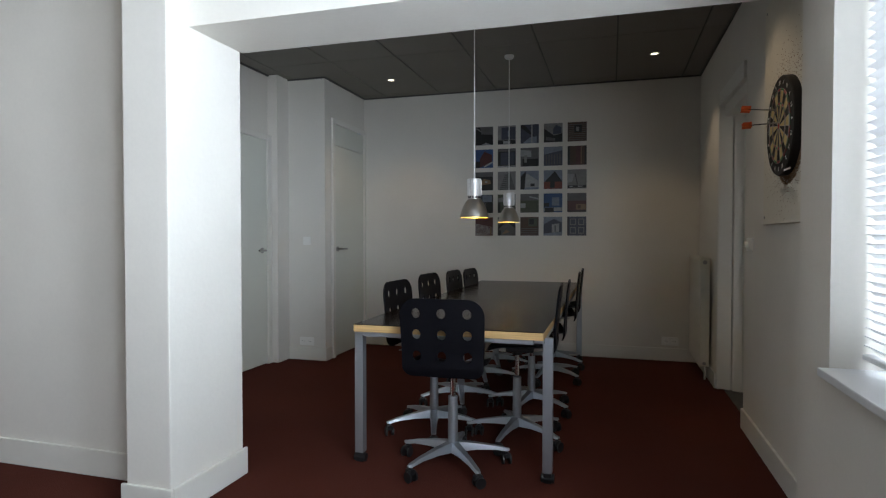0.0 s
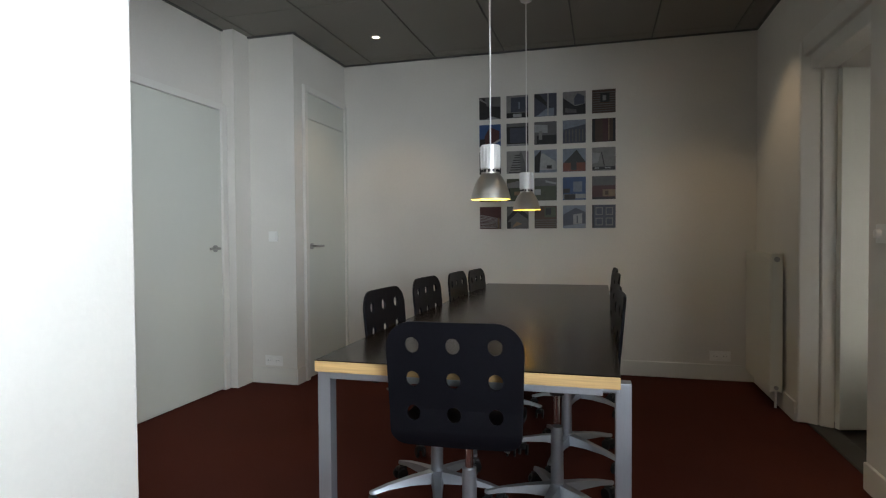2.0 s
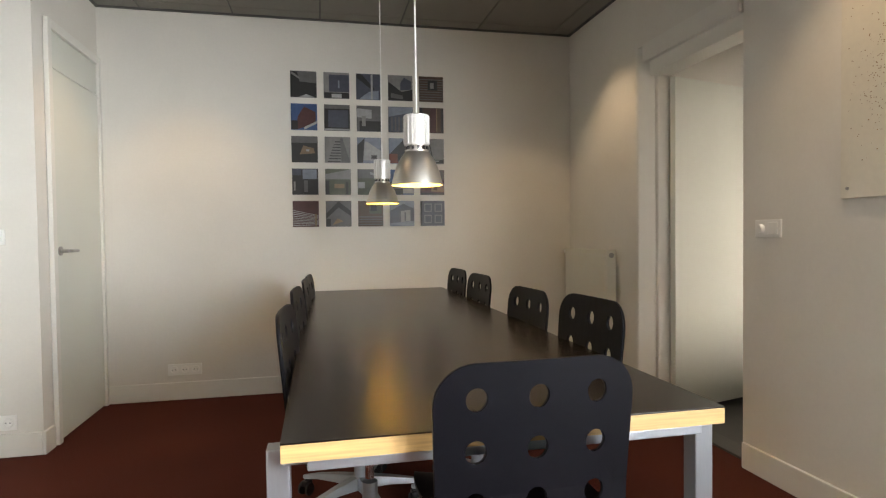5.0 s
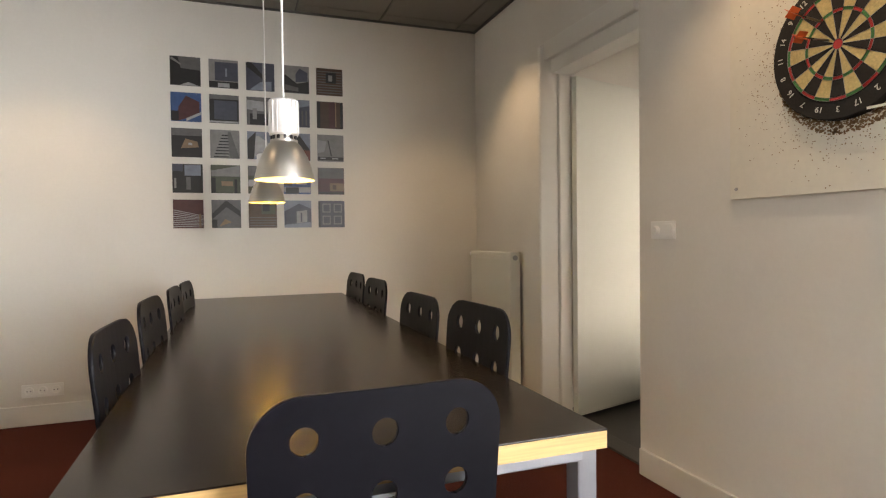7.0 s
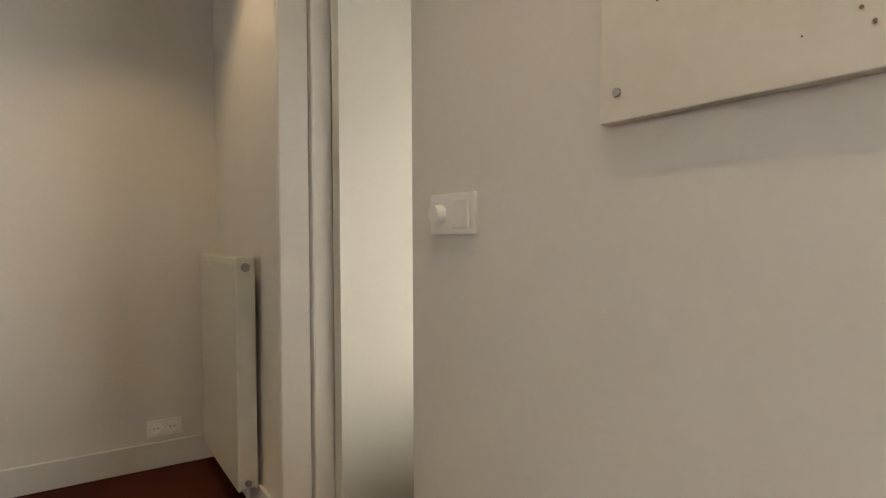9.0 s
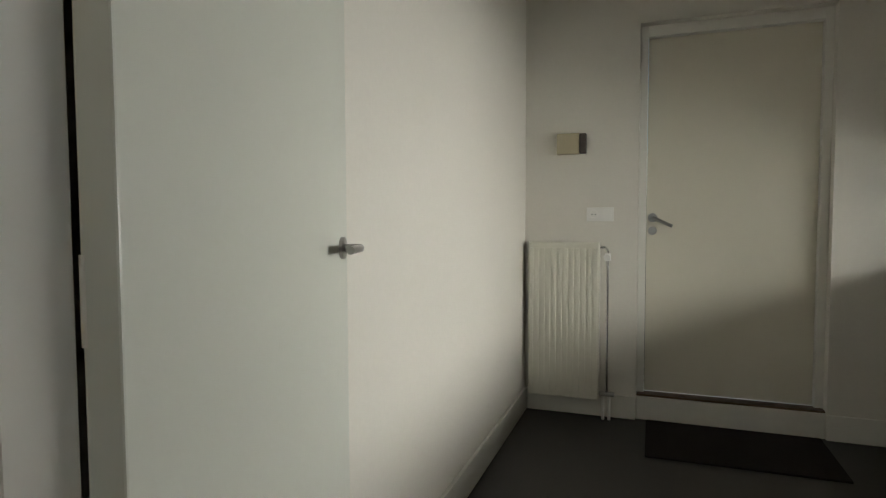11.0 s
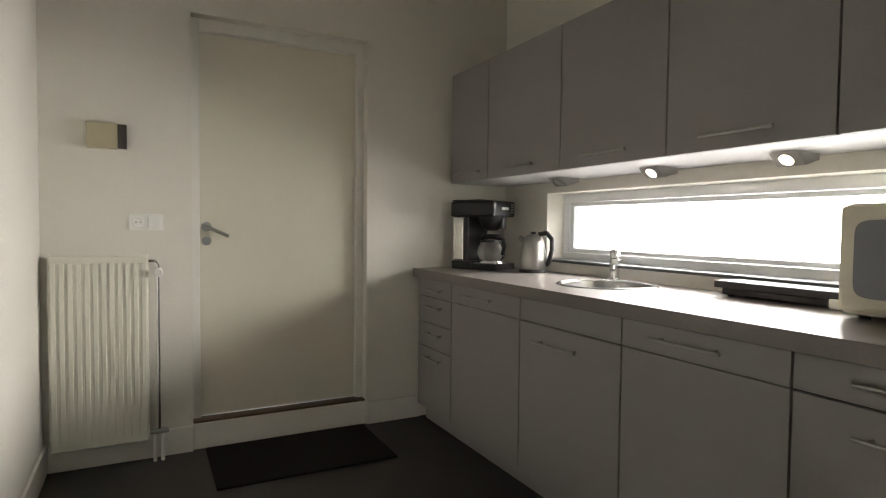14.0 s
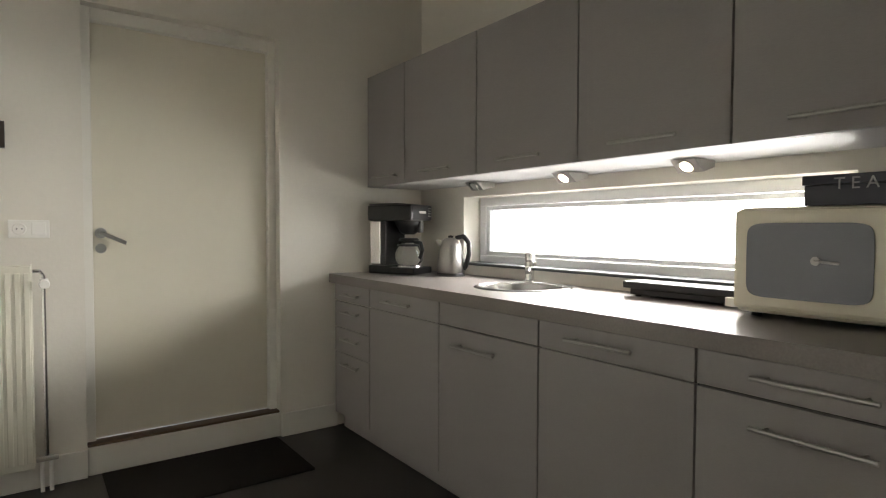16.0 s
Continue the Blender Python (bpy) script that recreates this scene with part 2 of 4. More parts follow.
# ---- structure: the meeting room ----
H = 2.72
solid("floor_carpet", B((-4.5, -3.2, -0.1, 0.96, 5.45, 0)), CARPET, "dark red-brown short pile carpet in the meeting room", "carpet")
solid("floor_kitchen", B((0.98, 1.4, -0.1, 4.5, 4.5, -0.002)), VINYL, "dark grey vinyl kitchen floor", "floor")
solid("threshold", B((0.93, 3.237, -0.05, 1.05, 4.187, 0.012), bevel=0.004), STONE, "dark stone threshold in the kitchen doorway", "threshold")
solid("wall_north", B((-2.6, 5.18, 0, 1.05, 5.40, H)), PLASTER, "off-white plastered back wall of the meeting room", "wall")
solid("wall_east", B((0.88, 1.77, 0, 1.04, 3.235, H), (0.88, 4.19, 0, 1.04, 5.18, H), (0.88, 3.235, 2.30, 1.04, 4.19, H)), PLASTER,
      "off-white plastered wall with the kitchen doorway", "wall")
# wall of the front space with its window
solid("wall_window", B((0.778, 1.437, 0, 1.04, 1.766, H), (0.778, -1.8, 0, 1.04, 1.437, 0.735), (0.778, -1.8, 2.45, 1.04, 1.437, H), (0.778, -3.2, 0, 1.04, -1.8, H)),
      PLASTER, "white plastered wall with a deep window recess", "wall")
solid("wall_south", B((-4.5, -3.4, 0, 1.04, -3.2, H)), PLASTER, "white plastered wall behind the walk", "wall")
solid("wall_west", B((-3.25, 1.765, 0, -3.05, 4.05, H)), PLASTER, "off-white plastered wall with a flush door", "wall")
solid("wall_front_west", B((-4.5, 1.52, 0, -1.925, 1.76, H)), PLASTER, "white plastered wall beside the column", "wall")
# unseen wall; its opening is left for the added west fill lamp
solid("wall_far_west", B((-4.7, -3.4, 0, -4.5, 1.76, 0.8), (-4.7, -3.4, 2.4, -4.5, 1.76, H), (-4.7, -3.4, 0.8, -4.5, -2.5, 2.4), (-4.7, -0.1, 0.8, -4.5, 1.76, 2.4)), PLASTER, "white plastered wall of the front space", "wall")
solid("wall_closet", B((-3.25, 4.255, 0, -2.75, 5.40, H), (-2.75, 4.255, 0, -2.56, 4.38, H), (-2.75, 4.38, 2.36, -2.56, 5.18, H), (-3.25, 4.055, 0, -2.95, 4.255, H)),
      PLASTER, "off-white plastered corner box with a closet door", "wall")
solid("column", B((-1.93, 1.24, 0, -1.70, 1.74, H), bevel=0.006), PLASTER, "white plastered square column", "column")
solid("beam", B((-1.699, 1.37, 2.115, 0.775, 1.755, H)), PLASTER, "white plastered ceiling beam over the opening", "beam")
solid("ceiling_front", B((-4.7, -3.4, H, 1.05, 1.765, H + 0.1)), PLASTER, "white ceiling of the front space", "ceiling")
bm = bmesh.new()
xs = [-3.05, -2.89, -2.285, -1.68, -1.075, -0.485, 0.115, 0.715, 0.88]
ys = [1.77, 2.04, 2.64, 3.24, 3.84, 4.44, 5.04, 5.18]
for i, (a, b) in enumerate(zip(xs, xs[1:])):
    for c, d in zip(ys[::2], (ys + [5.18])[2::2]):
        box(bm, a + 0.006, c + 0.004, H, b - 0.006, d - 0.004, H + 0.015, bevel=0.002)
solid("ceiling_tiles", bm, TILE, "grey mineral fibre suspended ceiling tiles", "ceiling")
solid("ceiling_slab", B((-3.3, 1.76, H + 0.012, 1.05, 5.4, H + 0.1)), TRACK, "dark slab above the suspended ceiling", "ceiling")
solid("ceiling_edge", B((0.862, 1.77, H - 0.012, 0.88, 5.16, H - 0.001), (-2.56, 5.162, H - 0.012, 0.88, 5.18, H - 0.001), (-3.05, 4.237, H - 0.012, -2.56, 4.255, H - 0.001),
                        (-2.56, 4.24, H - 0.012, -2.542, 5.16, H - 0.001), (-3.05, 1.77, H - 0.012, -3.032, 4.05, H - 0.001)), TRACK, "dark metal edge trim of the ceiling", "trim")


def skirting(name, runs, height=0.125):
    bm = bmesh.new()
    for x0, y0, x1, y1 in runs:
        box(bm, x0, y0, 0.001, x1, y1, height, bevel=0.005)
    return solid(name, bm, TRIMPAINT, "painted off-white wooden skirting board", "baseboard")


skirting("baseboard_room", [(-2.545, 5.163, 0.86, 5.179), (0.863, 4.195, 0.879, 5.16), (0.863, 1.77, 0.879, 3.225), (-2.945, 4.238, -2.56, 4.254),
                            (-2.559, 4.238, -2.543, 4.36), (-3.049, 1.77, -3.033, 3.04)])
skirting("baseboard_front", [(-4.5, 1.503, -1.94, 1.519), (-1.947, 1.223, -1.683, 1.239), (-1.699, 1.241, -1.683, 1.757), (0.761, -3.2, 0.777, 1.437)], 0.135)

# ---- structure: the kitchen ----
KX = 4.09
solid("kitchen_wall_north", B((1.04, 4.262, 0, 4.4, 4.45, H)), KPLASTER, "off-white plastered kitchen side wall", "wall")
solid("kitchen_wall_east", B((KX, 3.617, 0, 4.4, 4.262, H), (KX, 1.5, 0, 4.4, 2.675, H), (KX, 2.675, 2.24, 4.4, 3.617, H), (KX + 0.03, 2.675, 0, 4.4, 3.617, 0.135)), KPLASTER,
      "off-white plastered wall with a back door recess", "wall")
solid("kitchen_wall_south", B((1.04, 1.5, 0, KX, 1.72, 0.975), (1.04, 1.5, 1.375, KX, 1.72, H), (3.63, 1.5, 0.975, KX, 1.72, 1.375), (1.04, 1.5, 0.975, 1.62, 1.72, 1.375)),
      KPLASTER, "off-white plastered wall with a long low window", "wall")
solid("kitchen_ceiling", B((1.04, 1.5, H, 4.4, 4.45, H + 0.1)), KPLASTER, "white kitchen ceiling", "ceiling")
skirting("baseboard_kitchen", [(1.06, 4.245, KX, 4.261), (KX - 0.017, 3.617, KX - 0.001, 4.244), (KX - 0.017, 2.33, KX - 0.001, 2.675), (KX + 0.004, 2.678, KX + 0.02, 3.614)], 0.135)


# ---- doors ----
def lever(parent, m, flip=1, rose=0.026):
    """A round rose, a neck and a lever; x runs along the lever, y points out of the door."""
    h = part("door_handle", bmesh.new(), STEEL, parent)
    bm = bmesh.new()
    rod(bm, (0, 0.0, 0), (0, 0.008, 0), rose, seg=24)
    rod(bm, (0, 0.006, 0), (0, 0.045, 0), 0.0095)
    tube(bm, [(0, 0.045, 0), (0.02 * flip, 0.05, 0), (0.115 * flip, 0.05, 0)], 0.0095)
    h.data = mesh_of("door_handle", bm, STEEL, True)
    h.matrix_local = m
    return h


def hinge(parent, x, y, z):
    bm = rod(bmesh.new(), (x, y, z - 0.045), (x, y, z + 0.045), 0.007, seg=10)
    part("hinge", bm, TRIMPAINT, parent, smooth=True)


# door in the west wall, closed
d = thing("door_1", "closed flush off-white painted interior door", "door", kind="structure")
part("door_frame", B((-3.049, 3.045, 0, -3.005, 3.10, 2.15), (-3.049, 3.985, 0, -3.005, 4.045, 2.15), (-3.049, 3.10, 2.10, -3.005, 3.985, 2.15), bevel=0.006), TRIMPAINT, d)
leaf = part("door_leaf", B((-3.049, 3.103, 0.012, -3.02, 3.982, 2.097), bevel=0.003), DOORPAINT, d)
lever(leaf, pose(-3.02, 3.90, 1.07, 0, 0, -90), 1)
# closet door in the box, closed, with a panel above
d = thing("door_2", "closed flush off-white closet door with a panel above", "door", kind="structure")
part("door_frame", B((-2.56, 4.382, 0, -2.535, 4.43, 2.36), (-2.56, 5.13, 0, -2.535, 5.165, 2.36), (-2.56, 4.43, 2.31, -2.535, 5.13, 2.36), bevel=0.004), TRIMPAINT, d)
part("top_panel", B((-2.60, 4.433, 2.105, -2.552, 5.127, 2.307), bevel=0.003), DOORPAINT, d)
leaf = part("door_leaf", B((-2.60, 4.433, 0.012, -2.549, 5.127, 2.098), bevel=0.003), DOORPAINT, d)
lever(leaf, pose(-2.549, 4.49, 1.075, 0, 0, -90), -1)
for z in (0.35, 1.1, 1.85):
    hinge(d, -2.541, 5.128, z)
# doorway to the kitchen, leaf swung open into the kitchen
d = thing("door_3", "off-white painted kitchen door standing wide open", "door", kind="structure")
def jamb(name, outline, z0, z1, parent):
    """An upright board with the given outline in plan."""
    bm = bmesh.new()
    lo, hi = ([bm.verts.new((x, y, z)) for x, y in outline] for z in (z0, z1))
    bm.faces.new(lo[::-1])
    bm.faces.new(hi)
    for i in range(len(outline)):
        j = (i + 1) % len(outline)
        bm.faces.new((lo[i], lo[j], hi[j], hi[i]))
    bmesh.ops.bevel(bm, geom=bm.edges[:], offset=0.003, segments=2, affect="EDGES")
    return part(name, bm, TRIMPAINT, parent)


jamb("door_frame", [(0.874, 4.186), (0.879, 4.164), (0.966, 4.106), (0.972, 4.186)], 0.013, 2.298, d)
jamb("door_jamb", [(0.9725, 4.112), (0.977, 4.094), (1.038, 4.068), (1.038, 4.188), (0.9725, 4.188)], 0.013, 2.298, d)
part("door_head", B((0.866, 3.252, 2.19, 0.90, 4.092, 2.298), (0.901, 3.252, 2.11, 1.038, 4.066, 2.297), bevel=0.004), TRIMPAINT, d)
part("door_jamb", B((0.901, 3.2365, 0.013, 1.038, 3.25, 2.11), bevel=0.004), TRIMPAINT, d)
part("latch_plate", B((0.955, 3.2505, 1.03, 0.98, 3.2525, 1.15)), STEEL, d)
leaf = part("door_leaf", B((0.0, 0.0, 0.02, 0.885, 0.04, 2.095), bevel=0.003), DOORPAINT, d)
leaf.matrix_local = pose(1.045, 4.018, 0, 0, 0, 15.3)
lever(leaf, pose(0.83, 0, 1.09, 0, 0, 180), 1)
for z in (0.25, 1.08, 1.9):
    hinge(d, 1.041, 4.056, z)
# back door of the kitchen, closed, above a raised sill
d = thing("door_4", "closed flush cream back door above a raised sill", "door", kind="structure")
part("door_frame", B((4.15, 3.575, 0.136, 4.205, 3.616, 2.239), (4.15, 2.676, 0.136, 4.205, 2.718, 2.239), (4.15, 2.718, 2.178, 4.205, 3.575, 2.239), bevel=0.004), TRIMPAINT, d)
# the shadow along the door's foot is put into the sill's dark brown
part("sill", B((4.10, 2.678, 0.136, 4.18, 3.614, 0.148), bevel=0.003), mat("shadow_brown_wood", (0.10, 0.06, 0.035), 0.6, grain=0.3, stretch=(1, 0.2, 1)), d, "worn wooden sill, dark brown for the shadow below the door")
leaf = part("door_leaf", B((4.185, 2.72, 0.15, 4.225, 3.573, 2.175), bevel=0.003), KDOOR, d)
lever(leaf, pose(4.185, 3.54, 1.16, 0, -25, 90), -1)
part("keyhole_rose", rod(bmesh.new(), (4.186, 3.54, 1.085), (4.178, 3.54, 1.085), 0.024, seg=20), STEEL, leaf, smooth=True)

# ---- windows ----
w = thing("window_1", "white framed window with lowered venetian blind", "window", kind="structure")
part("window_sill", B((0.74, -1.79, 0.737, 1.03, 1.434, 0.765), bevel=0.006), WINPVC, w)
part("window_frame", B((0.985, -1.799, 0.766, 1.035, 1.436, 0.83), (0.985, -1.799, 2.39, 1.035, 1.436, 2.449), (0.985, 1.38, 0.83, 1.035, 1.436, 2.39), (0.985, -1.799, 0.83, 1.035, -1.74, 2.39),
                       (0.985, -0.2, 0.83, 1.035, -0.14, 2.39), bevel=0.004), WINPVC, w)
for a, b in ((-1.74, -0.2), (-0.14, 1.38)):
    p = part("pane", B((1.008, a, 0.83, 1.014, b, 2.39)), GLASS, w)
    p.visible_shadow = False
bl = thing("venetian_blind", "white horizontal venetian blind in the window recess", "blind")
part("head_rail", B((0.862, -1.7, 2.40, 0.908, 1.425, 2.445), bevel=0.004), WINPVC, bl)
part("bottom_rail", B((0.867, -1.7, 0.80, 0.903, 1.425, 0.818), bevel=0.004), WINPVC, bl)
for a in (-1.3, 0.0, 1.2):
    part("cord", rod(bmesh.new(), (0.885, a, 0.81), (0.885, a, 2.41), 0.0012, seg=5), WINPVC, bl)
slat = bmesh.new()
pr = [(-0.0175, -0.002), (-0.009, 0.001), (0, 0.002), (0.009, 0.001), (0.0175, -0.002)]
lo = [[slat.verts.new((x, y, z - 0.0006)) for x, z in pr] for y in (-1.7, 1.425)]
hi = [[slat.verts.new((x, y, z + 0.0006)) for x, z in pr] for y in (-1.7, 1.425)]
for k in range(4):
    slat.faces.new((lo[0][k], lo[0][k + 1], lo[1][k + 1], lo[1][k]))
    slat.faces.new((hi[0][k], hi[1][k], hi[1][k + 1], hi[0][k + 1]))
slatme = mesh_of("slat", slat, BLIND, True)
for k in range(52):
    o = new("slat", slatme)
    o.parent = bl
    o.matrix_local = pose(0.885, 0, 0.84 + k * 0.030, 0, 28, 0)

# made-up window frame, out of view, round the west fill lamp
w = thing("window_3", "added white window frame, unseen, around the west fill lamp", "window", kind="structure")
part("window_frame", B((-4.58, -2.499, 0.801, -4.53, -0.101, 0.86), (-4.58, -2.499, 2.34, -4.53, -0.101, 2.399), (-4.58, -2.499, 0.86, -4.53, -2.44, 2.34), (-4.58, -0.16, 0.86, -4.53, -0.101, 2.34), (-4.58, -1.33, 0.86, -4.53, -1.27, 2.34)), WINPVC, w)
w = thing("window_2", "long low white framed kitchen window", "window", kind="structure")
part("window_frame", B((1.625, 1.54, 0.99, 3.625, 1.60, 1.03), (1.625, 1.54, 1.325, 3.625, 1.60, 1.374), (3.575, 1.54, 1.03, 3.625, 1.60, 1.325), (1.625, 1.54, 1.03, 1.67, 1.60, 1.325), bevel=0.004), WINPVC, w)
part("sash", B((1.672, 1.555, 1.032, 3.573, 1.59, 1.055), (1.672, 1.555, 1.30, 3.573, 1.59, 1.323), (3.545, 1.555, 1.055, 3.573, 1.59, 1.30), (1.672, 1.555, 1.055, 1.70, 1.59, 1.30), bevel=0.003), WINPVC, w)
part("window_sill", B((1.622, 1.605, 0.977, 3.628, 1.74, 0.992), bevel=0.003), SLATE, w, "dark slate window sill")
p = part("pane", B((1.70, 1.568, 1.055, 3.545, 1.573, 1.30)), GLASS, w)
p.visible_shadow = False
solid("backdrop", B((1.2, 0.3, 0.4, 8.5, 0.32, 4.0)), glow("bright_overcast", (1, 1, 1), 1.7), "overexposed bright sky outside the kitchen window", "sky")

# ---- meeting room: table ----
TX0, TX1, TY0, TY1 = -1.192, -0.222, 1.957, 5.017
tb = thing("conference_table", "long dark laminate conference table with plywood edge and aluminium legs", "table", pose((TX0 + TX1) / 2, (TY0 + TY1) / 2, 0))
hx, hy = (TX1 - TX0) / 2, (TY1 - TY0) / 2
part("tabletop", B((-hx, -hy, 0.7465, hx, hy, 0.75), bevel=0.001), TABLETOP, tb)
part("plywood_core", B((-hx + 0.0005, -hy + 0.0005, 0.711, hx - 0.0005, hy - 0.0005, 0.7462), bevel=0.001), PLY, tb, "bare light plywood edge")
part("apron", B((-hx + 0.05, -hy + 0.012, 0.687, hx - 0.05, -hy + 0.05, 0.709), (-hx + 0.05, hy - 0.05, 0.687, hx - 0.05, hy - 0.012, 0.709),
                (-hx + 0.002, -hy + 0.05, 0.687, -hx + 0.05, hy - 0.05, 0.709), (hx - 0.05, -hy + 0.05, 0.687, hx - 0.002, hy - 0.05, 0.709), bevel=0.003), ALU, tb)
for sx in (-1, 1):
    for sy in (-1, 1):
        cx, cy = sx * (hx + 0.010), sy * (hy - 0.11)
        lg = part("leg", B((cx - 0.0238, cy - 0.0238, 0.05, cx + 0.0238, cy + 0.0238, 0.709), bevel=0.004), ALU, tb)
        bm = B((cx - 0.02, cy - 0.02, 0.0, cx + 0.02, cy + 0.02, 0.055), bevel=0.006)
        rod(bm, (cx - 0.031, cy, 0.022), (cx + 0.031, cy, 0.022), 0.022, seg=18)
        part("castor", bm, BLACKPL, lg)


# ---- chairs ----
def shell_back(w, h, thick):
    """A flat rounded plate with nine round holes, later bent."""
    cu = bpy.data.curves.new("outline", "CURVE")
    cu.dimensions, cu.fill_mode, cu.extrude = "2D", "BOTH", thick / 2
    def ring(pts):
        sp = cu.splines.new("POLY")
        sp.points.add(len(pts) - 1)
        for p, (x, y) in zip(sp.points, pts):
            p.co = (x, y, 0, 1)
        sp.use_cyclic_u = True
    pts = []
    for cx, cy, r, a0 in ((w / 2, h, 0.085, 0), (-w / 2, h, 0.085, 90), (-w / 2 + 0.008, 0, 0.05, 180), (w / 2 - 0.008, 0, 0.05, 270)):
        ox, oy = cx - math.copysign(r, cx), (cy - r if cy > 0 else cy + r)
        for k in range(9):
            a = radians(a0 + k * 11.25)
            pts.append((ox + r * math.cos(a), oy + r * math.sin(a)))
    ring(pts)
    for cx in (-0.126, 0, 0.126):
        for cy in (h - 0.071, h - 0.175, h - 0.280):
            ring([(cx + 0.022 * math.cos(k * math.pi / 10), cy + 0.024 * math.sin(k * math.pi / 10)) for k in range(20)])
    tmp = bpy.data.objects.new("outline", cu)
    scene.collection.objects.link(tmp)
    bpy.context.view_layer.update()
    me = bpy.data.meshes.new_from_object(tmp.evaluated_get(bpy.context.evaluated_depsgraph_get()))
    bpy.data.objects.remove(tmp)
    bm = bmesh.new()
    bm.from_mesh(me)
    bmesh.ops.remove_doubles(bm, verts=bm.verts, dist=1e-5)
    for k in range(1, 10):
        for co, no in (((-w / 2 + w * k / 10, 0, 0), (1, 0, 0)), ((0, h * k / 10, 0), (0, 1, 0))):
            bmesh.ops.bisect_plane(bm, geom=bm.verts[:] + bm.edges[:] + bm.faces[:], plane_co=co, plane_no=no)
    for v in bm.verts:
        x, y, z = v.co
        bend = 0.25 * x * x - 0.10 * max(0, y - 0.12) ** 1.0 * 0.9
        curl = 5.0 * max(0, 0.06 - y) ** 2
        v.co = (x, z + bend * 1.0 + curl, y)
    return bm


CH = thing("office_chair", "black perforated plywood swivel chair at the head of the table", "chair", group="chairs round the table")
part("backrest", shell_back(0.42, 0.385, 0.011), BLACKPLY, CH).matrix_local = pose(0, -0.235, 0.517)
bm = bmesh.new()
n = 12
grid = [[None] * (n + 1) for _ in range(n + 1)]
for i in range(n + 1):
    for j in range(n + 1):
        u, v = -1 + 2 * i / n, -1 + 2 * j / n
        x = 0.195 * u * math.sqrt(1 - 0.28 * v * v)
        y = 0.20 * v * math.sqrt(1 - 0.28 * u * u)
        grid[i][j] = bm.verts.new((x, y, 0.03 * u * u - 0.03 * max(0, v) ** 3 + 0.02 * max(0, -v) ** 3))
for i in range(n):
    for j in range(n):
        bm.faces.new((grid[i][j], grid[i + 1][j], grid[i + 1][j + 1], grid[i][j + 1]))
ex = bmesh.ops.extrude_face_region(bm, geom=bm.faces[:])
bmesh.ops.translate(bm, vec=(0, 0, 0.011), verts=[v for v in ex["geom"] if isinstance(v, bmesh.types.BMVert)])
part("seat", bm, BLACKPLY, CH, smooth=True).matrix_local = pose(0, -0.02, 0.528)
bm = B((-0.075, -0.10, 0.505, 0.075, 0.06, 0.53), bevel=0.006)
rod(bm, (0, 0, 0.48), (0, 0, 0.51), 0.03)
part("seat_plate", bm, BLACKPL, CH)
part("height_lever", tube(bmesh.new(), [(0.06, -0.06, 0.51), (0.12, -0.14, 0.502), (0.155, -0.165, 0.495)], 0.005), STEEL, CH)
part("gas_lift", rod(bmesh.new(), (0, 0, 0.36), (0, 0, 0.50), 0.014), CHROME, CH, smooth=True)
part("column", rod(bmesh.new(), (0, 0, 0.10), (0, 0, 0.37), 0.027, 0.024, 20), ALU, CH, smooth=True)
for k in range(5):
    a = radians(72 * k + 20)
    bm = bmesh.new()
    c, s = math.cos(a), math.sin(a)
    stations = [(0.02, 0.028, 0.085, 0.135), (0.12, 0.021, 0.09, 0.122), (0.22, 0.017, 0.085, 0.104), (0.285, 0.015, 0.072, 0.086), (0.30, 0.008, 0.074, 0.084)]
    rings = []
    for r, wd, z0, z1 in stations:
        rings.append([bm.verts.new((c * r - s * q, s * r + c * q, z)) for q, z in ((-wd, z0), (wd, z0), (wd * 0.7, z1), (-wd * 0.7, z1))])
    for p, q in zip(rings, rings[1:]):
        for i in range(4):
            bm.faces.new((p[i], p[(i + 1) % 4], q[(i + 1) % 4], q[i]))
    bm.faces.new(rings[0][::-1])
    bm.faces.new(rings[-1])
    lg = part("leg", bm, ALU, CH)
    bm = bmesh.new()
    x, y = c * 0.285, s * 0.285
    for o in (-0.014, 0.014):
        rod(bm, (x + c * o - s * 0.006, y + s * o + c * 0.006, 0.027), (x + c * (o + 0.010 * (1 if o > 0 else -1)) - s * 0.006, y + s * (o + 0.010 * (1 if o > 0 else -1)) + c * 0.006, 0.027), 0.027, seg=18)
    rod(bm, (x, y, 0.03), (x, y, 0.075), 0.009, seg=10)
    box(bm, -0.016, -0.022, 0.038, 0.016, 0.022, 0.062, bevel=0.006, m=Matrix.Translation((x, y, 0)) @ Matrix.Rotation(a, 4, "Z"))
    part("castor", bm, BLACKPL, lg)
CH.matrix_world = pose(-0.708, 2.13, 0, 0, 0, 2)
# place, turn and how far the seat is wound up
SIDE = [(-0.968, 2.64, -93.5, 0.02), (-0.957, 3.26, -93.6, 0.026), (-0.935, 3.88, -92, 0.015), (-0.925, 4.42, -94, 0.0),
        (-0.452, 2.635, 93.5, 0.022), (-0.448, 3.25, 93.5, -0.004), (-0.425, 4.13, 93, 0.0), (-0.425, 4.69, 93, 0.0)]
for x, y, a, up in SIDE:
    c = copy_thing(CH, pose(x, y, 0, 0, 0, a))
    tagged(c, "black perforated plywood swivel chair pushed in at the table side")
    for o in c.children:
        if o.name.split(".")[0] in ("backrest", "seat", "seat_plate", "height_lever", "gas_lift"):
            o.location.z += up


